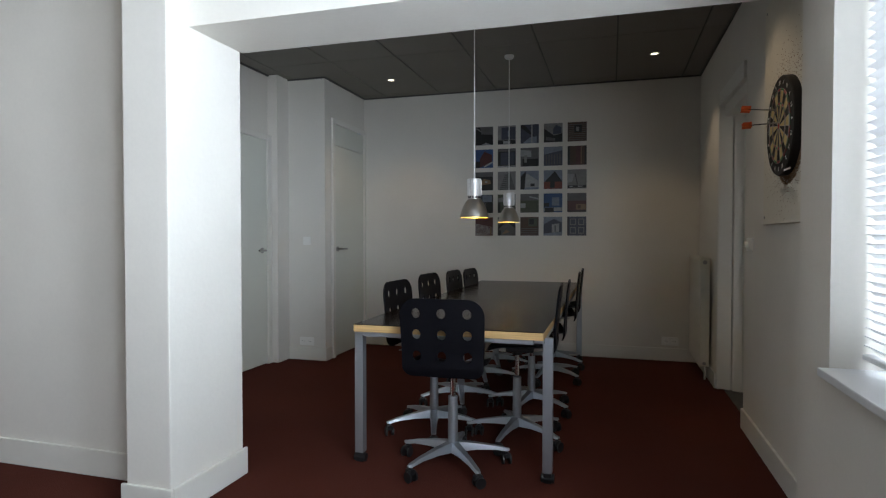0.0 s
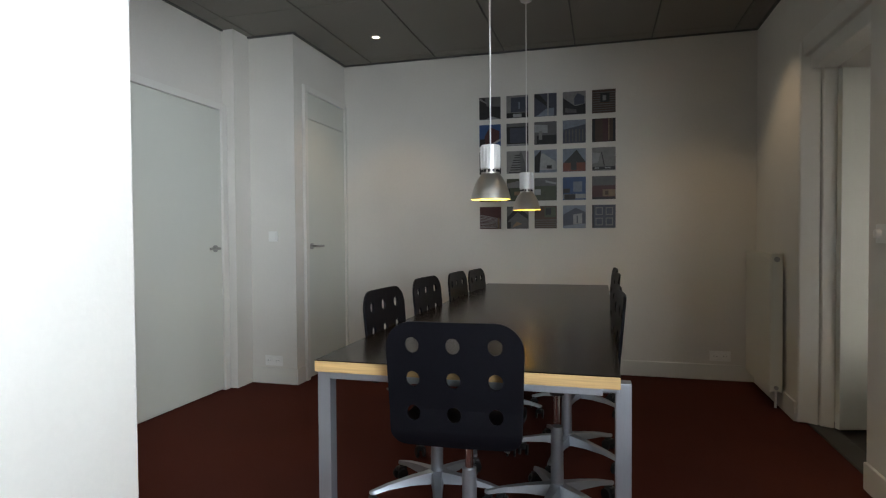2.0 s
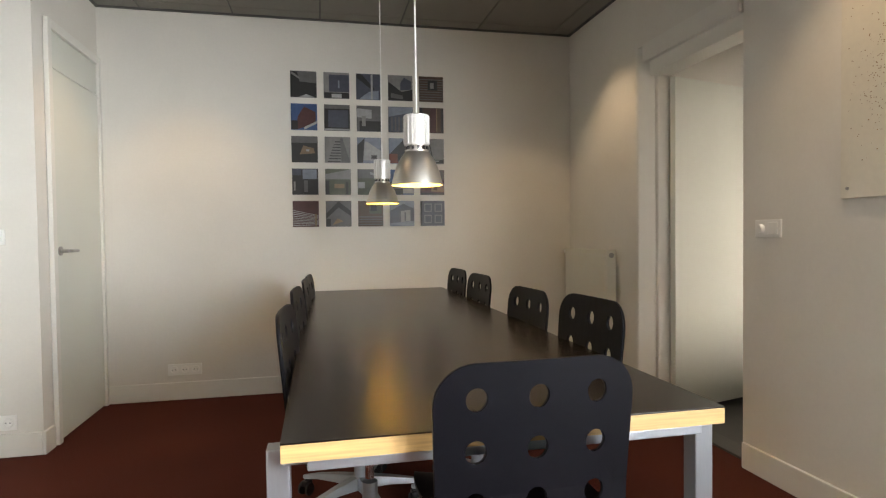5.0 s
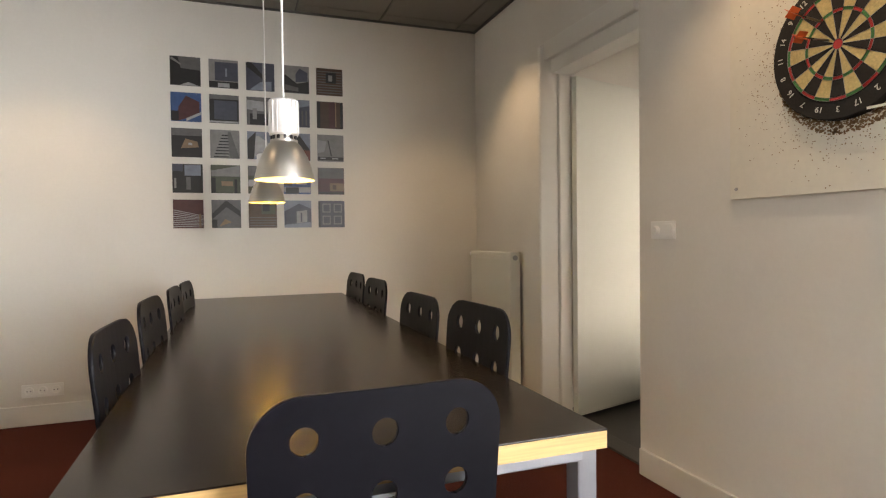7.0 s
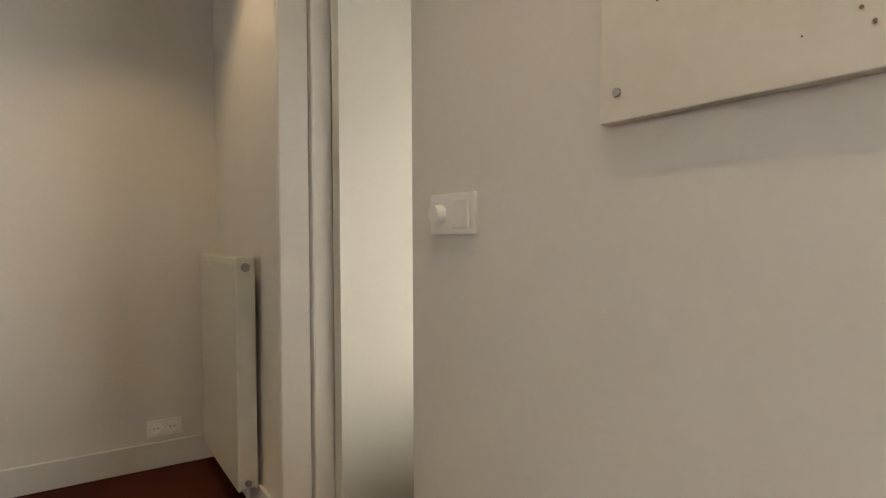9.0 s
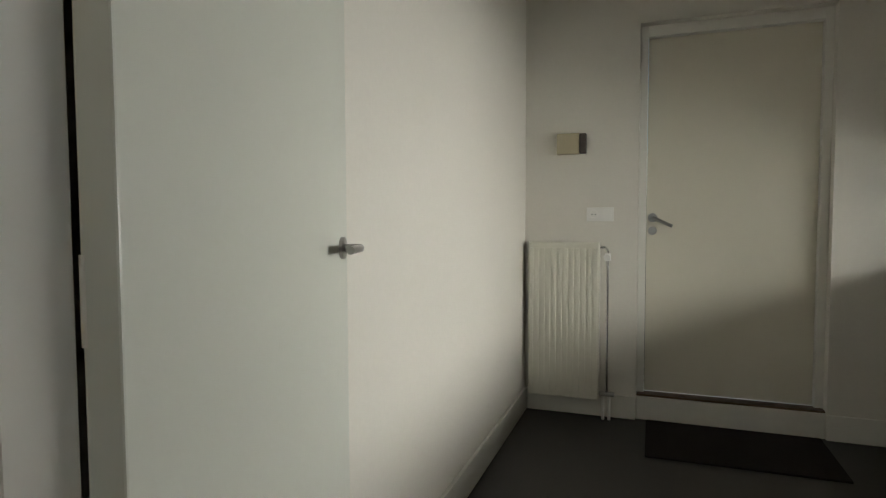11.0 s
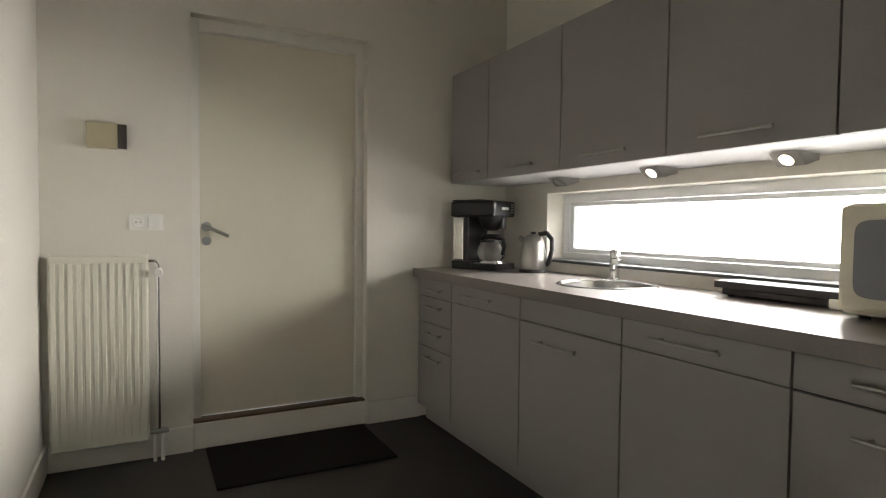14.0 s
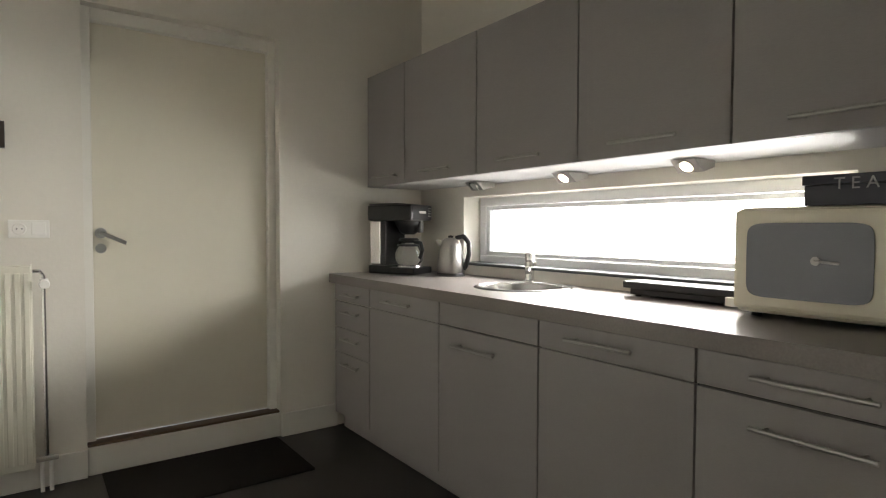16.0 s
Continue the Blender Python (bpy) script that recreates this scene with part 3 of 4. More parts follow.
# ---- pendant lamps ----
def pendant(x, y):
    p = thing("pendant_lamp", "lit steel bell pendant lamp hanging over the table", "lamp", pose(x, y, 1.32), group="pendant lamps over the table")
    out = [(0.092, 0.0), (0.091, 0.006), (0.087, 0.02), (0.081, 0.045), (0.071, 0.072), (0.058, 0.096), (0.046, 0.112), (0.04, 0.118)]
    part("shade", lathe(bmesh.new(), out, 40), LAMPSTEEL, p, smooth=True)
    part("inner_shade", lathe(bmesh.new(), [(r - 0.003, z) for r, z in out][:-1] + [(0.02, 0.112), (0.0, 0.112)], 40), LAMPIN, p, "yellow-lit inside of the shade", smooth=True)
    part("collar", lathe(bmesh.new(), [(0.036, 0.117), (0.042, 0.118), (0.042, 0.124), (0.036, 0.125), (0.034, 0.136), (0.043, 0.137), (0.043, 0.142)], 32), LAMPSTEEL, p, smooth=True)
    bm = bmesh.new()
    for k in range(12):
        a = k * math.pi / 6
        box(bm, 0.035, -0.004, 0.124, 0.041, 0.004, 0.137, m=Matrix.Rotation(a, 4, "Z"))
    part("collar_ribs", bm, BLACKPL, p)
    prof = [(0.0, 0.248), (0.041, 0.248), (0.045, 0.244), (0.045, 0.142), (0.038, 0.141)]
    part("housing", lathe(bmesh.new(), prof, 36), LAMPWHITE, p, "pale ribbed metal housing", smooth=True)
    bm = bmesh.new()
    for k in range(18):
        a = k * math.pi / 9
        box(bm, 0.0445, -0.0012, 0.146, 0.0468, 0.0012, 0.242, m=Matrix.Rotation(a, 4, "Z"))
    part("fins", bm, LAMPWHITE, p)
    part("bulb", lathe(bmesh.new(), [(0.0, 0.022), (0.02, 0.03), (0.027, 0.05), (0.02, 0.075), (0.014, 0.10)], 20), PENDANTBULB, p, smooth=True).visible_shadow = False
    part("cable", rod(bmesh.new(), (0, 0, 0.247), (0, 0, 1.385), 0.0033, seg=8), WHITEPL, p)
    part("ceiling_rose", lathe(bmesh.new(), [(0.0, 1.37), (0.03, 1.372), (0.04, 1.385), (0.04, 1.4)], 24), LAMPWHITE, p, smooth=True)
    return p


for lx, ly in LAMPS:
    pendant(lx, ly)
for sx, sy in SPOTS:
    s = thing("ceiling_spot", "lit recessed halogen spot in the ceiling", "spotlight", pose(sx, sy, 2.72), group="ceiling spots")
    part("ring", lathe(bmesh.new(), [(0.030, -0.001), (0.031, -0.006), (0.040, -0.006), (0.043, -0.0005)], 28), STEEL, s, smooth=True)
    part("bulb", lathe(bmesh.new(), [(0.0, -0.004), (0.018, -0.0035), (0.029, -0.001)], 24), BULB, s).visible_shadow = False

# ---- pictures on the back wall ----
PCOL = {k: mat("print_" + k, tuple(0.68 * v for v in c), 0.4, grain=0.35, size=30, blotch=0.35, rand=0.1) for k, c in {
    "sky": (0.30, 0.34, 0.42), "blue": (0.05, 0.12, 0.30), "dark": (0.025, 0.024, 0.024), "grey": (0.16, 0.155, 0.155), "pale": (0.50, 0.50, 0.50), "brown": (0.10, 0.052, 0.03),
    "red": (0.28, 0.065, 0.035), "green": (0.10, 0.115, 0.07), "slate": (0.09, 0.10, 0.14), "maroon": (0.11, 0.035, 0.035), "tan": (0.34, 0.22, 0.13), "mist": (0.33, 0.32, 0.31)}.items()}
R = lambda a, b, c, d: [(a, b), (c, b), (c, d), (a, d)]
# each print: ground colour, then (colour, outline in a unit square)
PRINTS = [
    [("grey", []), ("dark", [(0, 0), (1, 0), (1, .55), (.35, .6), (.25, 1), (0, 1)]), ("pale", [(.3, 0), (.95, 0), (.6, .12)]), ("mist", [(0, .9), (.35, .7), (.35, .76), (.05, .98)])],
    [("mist", []), ("slate", R(.2, .25, 1, .92)), ("dark", R(0, 0, 1, .22)), ("pale", R(.3, .02, .7, .17)), ("sky", R(.56, .4, .62, .7))],
    [("slate", []), ("dark", [(0, 1), (0, .85), (.6, .4), (.75, .4), (.2, 1)]), ("sky", [(.1, 0), (.9, 0), (.9, .35), (.5, .3)]), ("pale", R(.58, 0, .66, 1))],
    [("mist", []), ("dark", [(0, 0), (1, 0), (1, .45), (.55, .35), (0, .75)]), ("slate", [(.5, .4), (.95, .45), (.95, .78), (.65, .92), (.5, .7)]), ("grey", [(.1, .1), (.6, .05), (.6, .2), (.1, .3)])],
    [("brown", [])] + [("grey", R(0, .06 + k * .1, 1, .1 + k * .1)) for k in range(9)] + [("dark", R(.35, .45, .75, .85)), ("mist", R(.45, .52, .6, .75))],
    [("blue", []), ("maroon", [(.2, 0), (.95, .25), (.95, .7), (.5, .9), (.25, .5)]), ("pale", [(.5, .0), (1, .25), (1, .35), (.5, .1)]), ("dark", R(0, 0, .25, .35))],
    [("dark", []), ("slate", R(.15, .12, .95, .8)), ("pale", R(0, 0, 1, .07)), ("grey", R(0, .85, 1, 1))],
    [("grey", []), ("pale", [(.0, .55), (.6, .5), (.6, .85), (0, .9)]), ("dark", R(.1, 0, 1, .4)), ("mist", R(.2, .2, .35, .6))],
    [("slate", []), ("sky", [(0, .6), (1, .8), (1, 1), (0, 1)])] + [("grey", R(.1 + k * .15, .05, .16 + k * .15, .6)) for k in range(6)],
    [("brown", []), ("maroon", R(.45, 0, .7, 1)), ("dark", R(.9, 0, 1, 1)), ("tan", R(.7, .05, .74, 1)), ("dark", R(0, 0, .12, 1))],
    [("dark", []), ("tan", [(.3, .3), (.9, .35), (.85, .55), (.45, .65)]), ("grey", R(0, .75, 1, 1)), ("pale", R(.55, .42, .68, .5))],
    [("mist", [])] + [("dark", [(.1 + k * .04, .02 + k * .11), (.62 + k * .012, .02 + k * .11), (.62, .06 + k * .11), (.12 + k * .04, .06 + k * .11)]) for k in range(8)] + [("grey", [(.65, 0), (1, 0), (.7, .95), (.6, .95)])],
    [("sky", []), ("pale", [(.2, .1), (1, .1), (1, .45), (.4, .85), (.3, .85)]), ("dark", [(0, 0), (.22, 0), (.3, 1), (0, .7)]), ("grey", R(.55, .15, .8, .32)), ("dark", R(.58, .18, .76, .28))],
    [("sky", []), ("dark", [(.05, .4), (.6, .95), (1, .4), (1, .3), (.05, .3)]), ("red", R(0, 0, 1, .38)), ("dark", [(.35, .05), (.6, .05), (.6, .5), (.35, .5)])],
    [("mist", []), ("pale", [(0, .3), (.25, .35), (.35, .75), (0, .8)]), ("dark", R(0, .03, 1, .16)), ("pale", R(.1, .08, .3, .13)), ("pale", R(.55, .08, .8, .13)), ("dark", [(.5, .2), (.55, .2), (.42, .8), (.38, .8)])],
    [("dark", []), ("sky", R(.4, .6, .95, .98)), ("slate", R(0, .75, .35, 1)), ("grey", R(.45, .1, .6, .55)), ("mist", R(.05, .15, .12, .5))],
    [("green", []), ("mist", [(0, .6), (1, .6), (1, 1), (0, .8)]), ("dark", R(0, 0, .15, .55)), ("tan", R(.35, .25, .75, .42)), ("dark", R(.8, 0, .9, .5))],
    [("green", []), ("grey", R(0, .65, 1, 1)), ("pale", R(0, .25, .28, .5)), ("pale", [(.5, .8), (1, .7), (1, .78), (.5, .9)])],
    [("blue", []), ("pale", R(0, .05, 1, .25)), ("dark", R(.05, 0, .55, .24)), ("sky", R(.45, .35, .85, .8)), ("dark", R(0, .3, .3, .5))],
    [("maroon", []), ("grey", R(0, .6, 1, 1)), ("tan", R(.45, .12, 1, .42)), ("brown", R(.55, .18, .7, .36)), ("dark", R(0, 0, 1, .08))],
    [("maroon", [])] + [("pale", [(0, .66 - k * .075), (1, .44 - k * .045), (1, .42 - k * .045), (0, .63 - k * .075)]) for k in range(9)] + [("tan", R(.86, 0, .93, .5))],
    [("grey", []), ("dark", [(0, .5), (.5, 1), (1, .6), (1, .4), (.5, .75), (0, .3)]), ("tan", [(.25, .05), (.7, .2), (.45, .32)]), ("dark", R(0, 0, .18, .3))],
    [("brown", []), ("green", R(.45, .5, .95, .95)), ("dark", R(.5, .6, .75, .9))] + [("grey", R(0, .05 + k * .1, 1, .09 + k * .1)) for k in range(4)],
    [("sky", []), ("slate", [(0, .1), (1, .2), (1, .7), (.55, .9), (0, .6)]), ("pale", [(.45, .15), (.85, .2), (.85, .65), (.45, .6)]), ("slate", R(.6, .2, .66, .55))],
    [("slate", []), ("dark", R(0, 0, .06, 1))] + [("mist", R(a, b, a + .32, b + .34)) for a in (.14, .58) for b in (.1, .56)] + [("slate", R(a + .04, b + .04, a + .28, b + .30)) for a in (.14, .58) for b in (.1, .56)],
]
for i, design in enumerate(PRINTS):
    r, c = divmod(i, 5)
    x0, z0 = -1.293 + c * 0.2362, 2.15 - r * 0.2355
    pic = thing("picture", "small square unframed architecture photo print on the wall", "picture", pose(x0, 5.179, z0), group="five by five photo grid")
    part("print", B((0, -0.006, 0, 0.186, 0.0, 0.19)), PCOL[design[0][0]], pic)
    for k, (col, pts) in enumerate(design[1:]):
        y = -0.0066 - 0.0006 * k
        bm = bmesh.new()
        plate(bm, [(0.002 + u * 0.182, 0.002 + v * 0.186) for u, v in pts], 0.0005, Matrix.Translation((0, y, 0)))
        part("printed_shape", bm, PCOL[col], pic)


# ---- radiators ----
def radiator(name, label, length, height, ribs, m, depth=0.075):
    """Front panel faces -y; x runs along it from 0 to length."""
    rd = thing(name, label, "radiator", m)
    bm = B((0, 0, 0, length, 0.012, height), bevel=0.004)
    if ribs:
        n = int(length / 0.0333)
        for k in range(n):
            x = length * (k + 0.5) / n
            part("rib", B((x - 0.0105, -0.006, 0.03, x + 0.0105, -0.0005, height - 0.03), bevel=0.0025), CREAM, rd)
    part("front_panel", bm, CREAM, rd)
    part("back_panel", B((0.0, depth - 0.012, 0, length, depth, height), bevel=0.004), CREAM, rd)
    part("side_cover", B((-0.004, 0.004, 0.01, 0.004, depth - 0.002, height + 0.004), bevel=0.002), CREAM, rd)
    part("side_cover", B((length - 0.004, 0.004, 0.01, length + 0.004, depth - 0.002, height + 0.004), bevel=0.002), CREAM, rd)
    bm = B((0.006, 0.014, height - 0.004, length - 0.006, 0.02, height + 0.002), (0.006, depth - 0.02, height - 0.004, length - 0.006, depth - 0.014, height + 0.002))
    k = 0.02
    while k < length - 0.02:
        box(bm, k, 0.018, height - 0.003, k + 0.006, depth - 0.018, height + 0.001)
        k += 0.02
    part("top_grille", bm, CREAM, rd)
    for z in (0.2, height - 0.2):
        part("bracket", B((length * 0.5 - 0.02, depth, z - 0.02, length * 0.5 + 0.02, depth + 0.02, z + 0.02)), CREAM, rd)
    return rd


rd = radiator("radiator", "cream panel radiator beside the kitchen doorway", 0.66, 0.905, False, pose(0.785, 5.075, 0.115, 0, 0, -90))
part("end_plug", rod(bmesh.new(), (0.668, 0.035, 0.871), (0.676, 0.035, 0.871), 0.017, seg=20), STEEL, rd, smooth=True)
part("end_plug", rod(bmesh.new(), (0.668, 0.035, 0.035), (0.68, 0.035, 0.035), 0.013, seg=16), STEEL, rd, smooth=True)
bm = rod(bmesh.new(), (-0.006, 0.035, 0.88), (-0.03, 0.035, 0.88), 0.012)
part("valve", bm, STEEL, rd)
part("valve_knob", rod(bmesh.new(), (-0.03, 0.035, 0.88), (-0.075, 0.035, 0.88), 0.018, 0.015, 16), WHITEPL, rd, smooth=True)
for k in range(18):
    part("vent_slot", B((0.05 + k * 0.033, -0.0015, 0.855, 0.058 + k * 0.033, 0.001, 0.88)), TRIMPAINT, rd)
part("pipe", tube(bmesh.new(), [(0.60, 0.05, 0.0), (0.60, 0.05, -0.112)], 0.008), TRIMPAINT, rd)

rd = radiator("radiator", "cream ribbed panel radiator on the kitchen wall", 0.40, 0.90, True, pose(4.0, 4.222, 0.118, 0, 0, -90))
part("pipe", tube(bmesh.new(), [(0.405, 0.03, 0.875), (0.43, 0.03, 0.875), (0.445, 0.03, 0.855), (0.447, 0.03, 0.03)], 0.008), CHROME, rd, "bare metal riser pipe", smooth=True)
for x in (0.428, 0.462):
    part("pipe", tube(bmesh.new(), [(x, 0.03, 0.02), (x, 0.03, -0.118)], 0.009), WHITEPL, rd, "white plastic pipe into the floor", smooth=True)
bm = rod(bmesh.new(), (0.447, 0.03, 0.80), (0.447, 0.03, 0.84), 0.017)
rod(bm, (0.447, 0.03, 0.82), (0.447, -0.02, 0.82), 0.014)
part("valve_knob", rod(bm, (0.447, -0.02, 0.82), (0.447, -0.045, 0.82), 0.021, 0.018, 18), WHITEPL, rd, smooth=True)
part("lower_valve", B((0.405, 0.015, 0.02, 0.49, 0.045, 0.042), bevel=0.006), STEEL, rd)


# ---- switches and sockets ----
def faceplate(name, label, m, units):
    """Units along x, each 's' socket or 'k' switch or 'd' dimmer; the plate lies in x and z and faces -y."""
    n = len(units)
    t = thing(name, label, "socket" if "s" in units else "switch", m)
    part("cover", B((-0.036 * n - 0.004, -0.009, -0.04, 0.036 * n + 0.004, 0.0, 0.04), bevel=0.003), WHITEPL, t)
    for i, u in enumerate(units):
        cx = (i - (n - 1) / 2) * 0.071
        if u == "s":
            bm = lathe(bmesh.new(), [(0.0, 0.001), (0.019, 0.001), (0.020, 0.004), (0.024, 0.005), (0.026, 0.0)], 24, Matrix.Translation((cx, -0.009, 0)) @ Matrix.Rotation(radians(90), 4, "X"))
            so = part("socket", bm, WHITEPL, t, smooth=True)
            bm = bmesh.new()
            for o in (-0.0095, 0.0095):
                rod(bm, (cx + o, -0.0105, 0), (cx + o, -0.0095, 0), 0.003, seg=10)
            part("pin_hole", bm, BLACKPL, so)
        elif u == "k":
            part("rocker", B((cx - 0.027, -0.015, -0.028, cx + 0.027, -0.008, 0.028), bevel=0.003), WHITEPL, t)
        else:
            part("dimmer_knob", rod(bmesh.new(), (cx, -0.009, 0), (cx, -0.028, 0), 0.02, 0.018, 24), WHITEPL, t, smooth=True)
    return t


faceplate("light_switch", "white light switch on the corner box", pose(-2.75, 4.254, 1.157), "k")
faceplate("wall_socket", "white double wall socket above the skirting", pose(-2.757, 4.254, 0.182), "ss")
faceplate("wall_socket", "white triple wall socket on the back wall", pose(-2.05, 5.179, 0.213), "sss")
faceplate("wall_socket", "white double wall socket on the back wall", pose(0.626, 5.179, 0.19), "ss")
faceplate("light_switch", "white dimmer and light switch beside the doorway", pose(0.879, 3.07, 1.152, 0, 0, -90), "dk")
faceplate("wall_socket", "white socket and switch above the kitchen radiator", pose(KX - 0.001, 3.825, 1.18, 0, 0, -90), "sk")
t = thing("door_chime", "beige door chime box with a dark side panel", "chime", pose(KX - 0.001, 3.988, 1.588, 0, 0, -90))
part("case", B((-0.083, -0.045, -0.06, 0.045, 0, 0.06), bevel=0.004), mat("aged_plastic", (0.45, 0.40, 0.27), 0.45, grain=0.02), t)
part("side_panel", B((0.046, -0.043, -0.057, 0.083, 0, 0.057), bevel=0.003), mat("brown_plastic", (0.05, 0.04, 0.03), 0.4), t, "dark brown panel")

# ---- dart board ----
DY, DZ = 2.24, 1.708
t = thing("backboard", "cream painted backboard pitted with dart holes", "board", pose(0.879, 0, 0, 0, 0, -90))
part("panel", B((-2.685, -0.022, 1.262, -1.772, 0, 2.40), bevel=0.002), BOARDW, t)
for x, z in ((-2.655, 1.30), (-2.64, 2.36)):
    part("screw", rod(bmesh.new(), (x, -0.022, z), (x, -0.026, z), 0.006, seg=12), STEEL, t)
rng = random.Random(4)
bm = bmesh.new()
for k in range(1100):
    a, r = rng.uniform(0, 6.283), 0.235 + abs(rng.gauss(0, 0.085))
    x, z = -DY + r * math.cos(a), DZ + r * math.sin(a)
    if -2.67 < x < -1.78 and z > 1.275:
        q = rng.uniform(0.0008, 0.0026)
        rod(bm, (x, -0.0235, z), (x, -0.0215, z), q, q * 0.6, 5)
part("dart_holes", bm, CORKHOLE, t, "brown pits from missed darts")["kind"] = "stuff"
bm = bmesh.new()
for k in range(900):
    a = rng.uniform(math.pi * 1.05, math.pi * 1.95)
    r = 0.224 + rng.random() * 0.042 * abs(math.sin(a)) ** 0.6 + rng.gauss(0, 0.003)
    q = rng.uniform(0.002, 0.0042)
    rod(bm, (-DY + r * math.cos(a), -0.0245, DZ + r * math.sin(a)), (-DY + r * math.cos(a), -0.0215, DZ + r * math.sin(a)), q, q * 0.7, 7)
part("torn_patch", bm, CORKHOLE, t, "brown torn fibre below the dartboard")["kind"] = "stuff"
db = thing("dartboard", "worn round dartboard with black and cream wedges", "dartboard", pose(0.857, DY, DZ, 0, 0, -90))
part("body", lathe(bmesh.new(), [(0.0, 0.0), (0.226, 0.0), (0.2275, 0.004), (0.2275, 0.034), (0.224, 0.038), (0.0, 0.038)], 64, Matrix.Rotation(radians(90), 4, "X")), SISALD, db, smooth=True)


def wedge(r0, r1, k, y):
    bm = bmesh.new()
    pts = [(r1 * math.cos(radians(81 + 18 * k + 4.5 * j)), r1 * math.sin(radians(81 + 18 * k + 4.5 * j))) for j in range(5)] + \
          [(r0 * math.cos(radians(81 + 18 * k + 4.5 * j)), r0 * math.sin(radians(81 + 18 * k + 4.5 * j))) for j in range(4, -1, -1)]
    return plate(bm, pts, 0.002, Matrix.Translation((0, y, 0)))


for k in range(20):
    dark = k % 2 == 0
    for r0, r1, mm in ((0.016, 0.097, SISALD if dark else SISALL), (0.097, 0.107, DRED if dark else DGREEN), (0.107, 0.160, SISALD if dark else SISALL), (0.160, 0.170, DRED if dark else DGREEN)):
        part("wedge", wedge(r0, r1, k, -0.0392), mm, db)
part("bullseye", lathe(bmesh.new(), [(0.0, 0.001), (0.0155, 0.001), (0.0155, -0.001)], 24, Matrix.Translation((0, -0.0395, 0)) @ Matrix.Rotation(radians(90), 4, "X")), DRED, db)
bm = bmesh.new()
for k in range(20):
    a = radians(9 + 18 * k)
    rod(bm, (0.016 * math.cos(a), -0.041, 0.016 * math.sin(a)), (0.172 * math.cos(a), -0.041, 0.172 * math.sin(a)), 0.0007, seg=5)
for r in (0.016, 0.097, 0.107, 0.160, 0.170):
    lathe(bm, [(r - 0.0007, 0), (r, 0.001), (r + 0.0007, 0), (r, -0.001), (r - 0.0007, 0)], 60, Matrix.Translation((0, -0.041, 0)) @ Matrix.Rotation(radians(90), 4, "X"))
part("wire_spider", bm, STEEL, db)
for k, num in enumerate((20, 5, 12, 9, 14, 11, 8, 16, 7, 19, 3, 17, 2, 15, 10, 6, 13, 4, 18, 1)):
    a = radians(90 + 18 * k)
    stroke("number", str(num), 0.026, Matrix.Translation((0.196 * math.cos(a), -0.0395, 0.196 * math.sin(a))) @ pose(0, 0, 0, 90, 0, 0) @ pose(0, 0, 0, 0, 0, 18 * k), INK, db)
bm = B((0.085, -0.0395, -0.2155, 0.185, -0.0385, -0.208))
part("maker_mark", bmesh.ops.rotate(bm, cent=(0, 0, 0), matrix=Matrix.Rotation(radians(0), 3, "Y"), verts=bm.verts) or bm, INK, db)


def dart(x, z, tilt):
    d = thing("dart", "brass dart with orange flights stuck in the dartboard", "dart", pose(0.817, DY, DZ, 0, 0, -90) @ Matrix.Translation((x, 0, z)) @ pose(0, 0, 0, tilt, 0, 4), group="darts in the board")
    part("barrel", rod(bmesh.new(), (0, 0.012, 0), (0, -0.07, 0), 0.0035, 0.0035, 10), STEEL, d)
    part("shaft", rod(bmesh.new(), (0, -0.07, 0), (0, -0.12, 0), 0.0022, seg=8), BLACKPL, d)
    for q in range(4):
        bm = B((0.0, -0.15, -0.0006, 0.018, -0.11, 0.0006), bevel=0.0002)
        bmesh.ops.rotate(bm, cent=(0, 0, 0), matrix=Matrix.Rotation(radians(90 * q + 40), 3, "Y"), verts=bm.verts)
        part("flight", bm, ORANGE, d)


dart(-0.055, 0.085, -4)
dart(-0.03, 0.02, 3)

# ---- kitchen: base units ----
CF = 2.36
UX = [4.045, 3.62, 2.98, 2.367, 1.77, 1.17]


def bar(parent, x0, x1, z, y=CF):
    bm = rod(bmesh.new(), (x0, y + 0.032, z), (x1, y + 0.032, z), 0.006, seg=12)
    for x in (x0 + 0.03, x1 - 0.03):
        rod(bm, (x, y + 0.0, z), (x, y + 0.032, z), 0.0045, seg=8)
    part("handle", bm, STEEL, parent, "satin steel bar handle", smooth=True)


def front(parent, name, x0, x1, z0, z1, handle=None, y=CF):
    f = part(name, B((x1 + 0.0035, y - 0.018, z0 + 0.003, x0 - 0.0035, y, z1 - 0.003), bevel=0.0015), GREYLAM, parent)
    if handle:
        c, hw, hz = handle
        bar(f, c - hw / 2, c + hw / 2, hz, y)
    return f


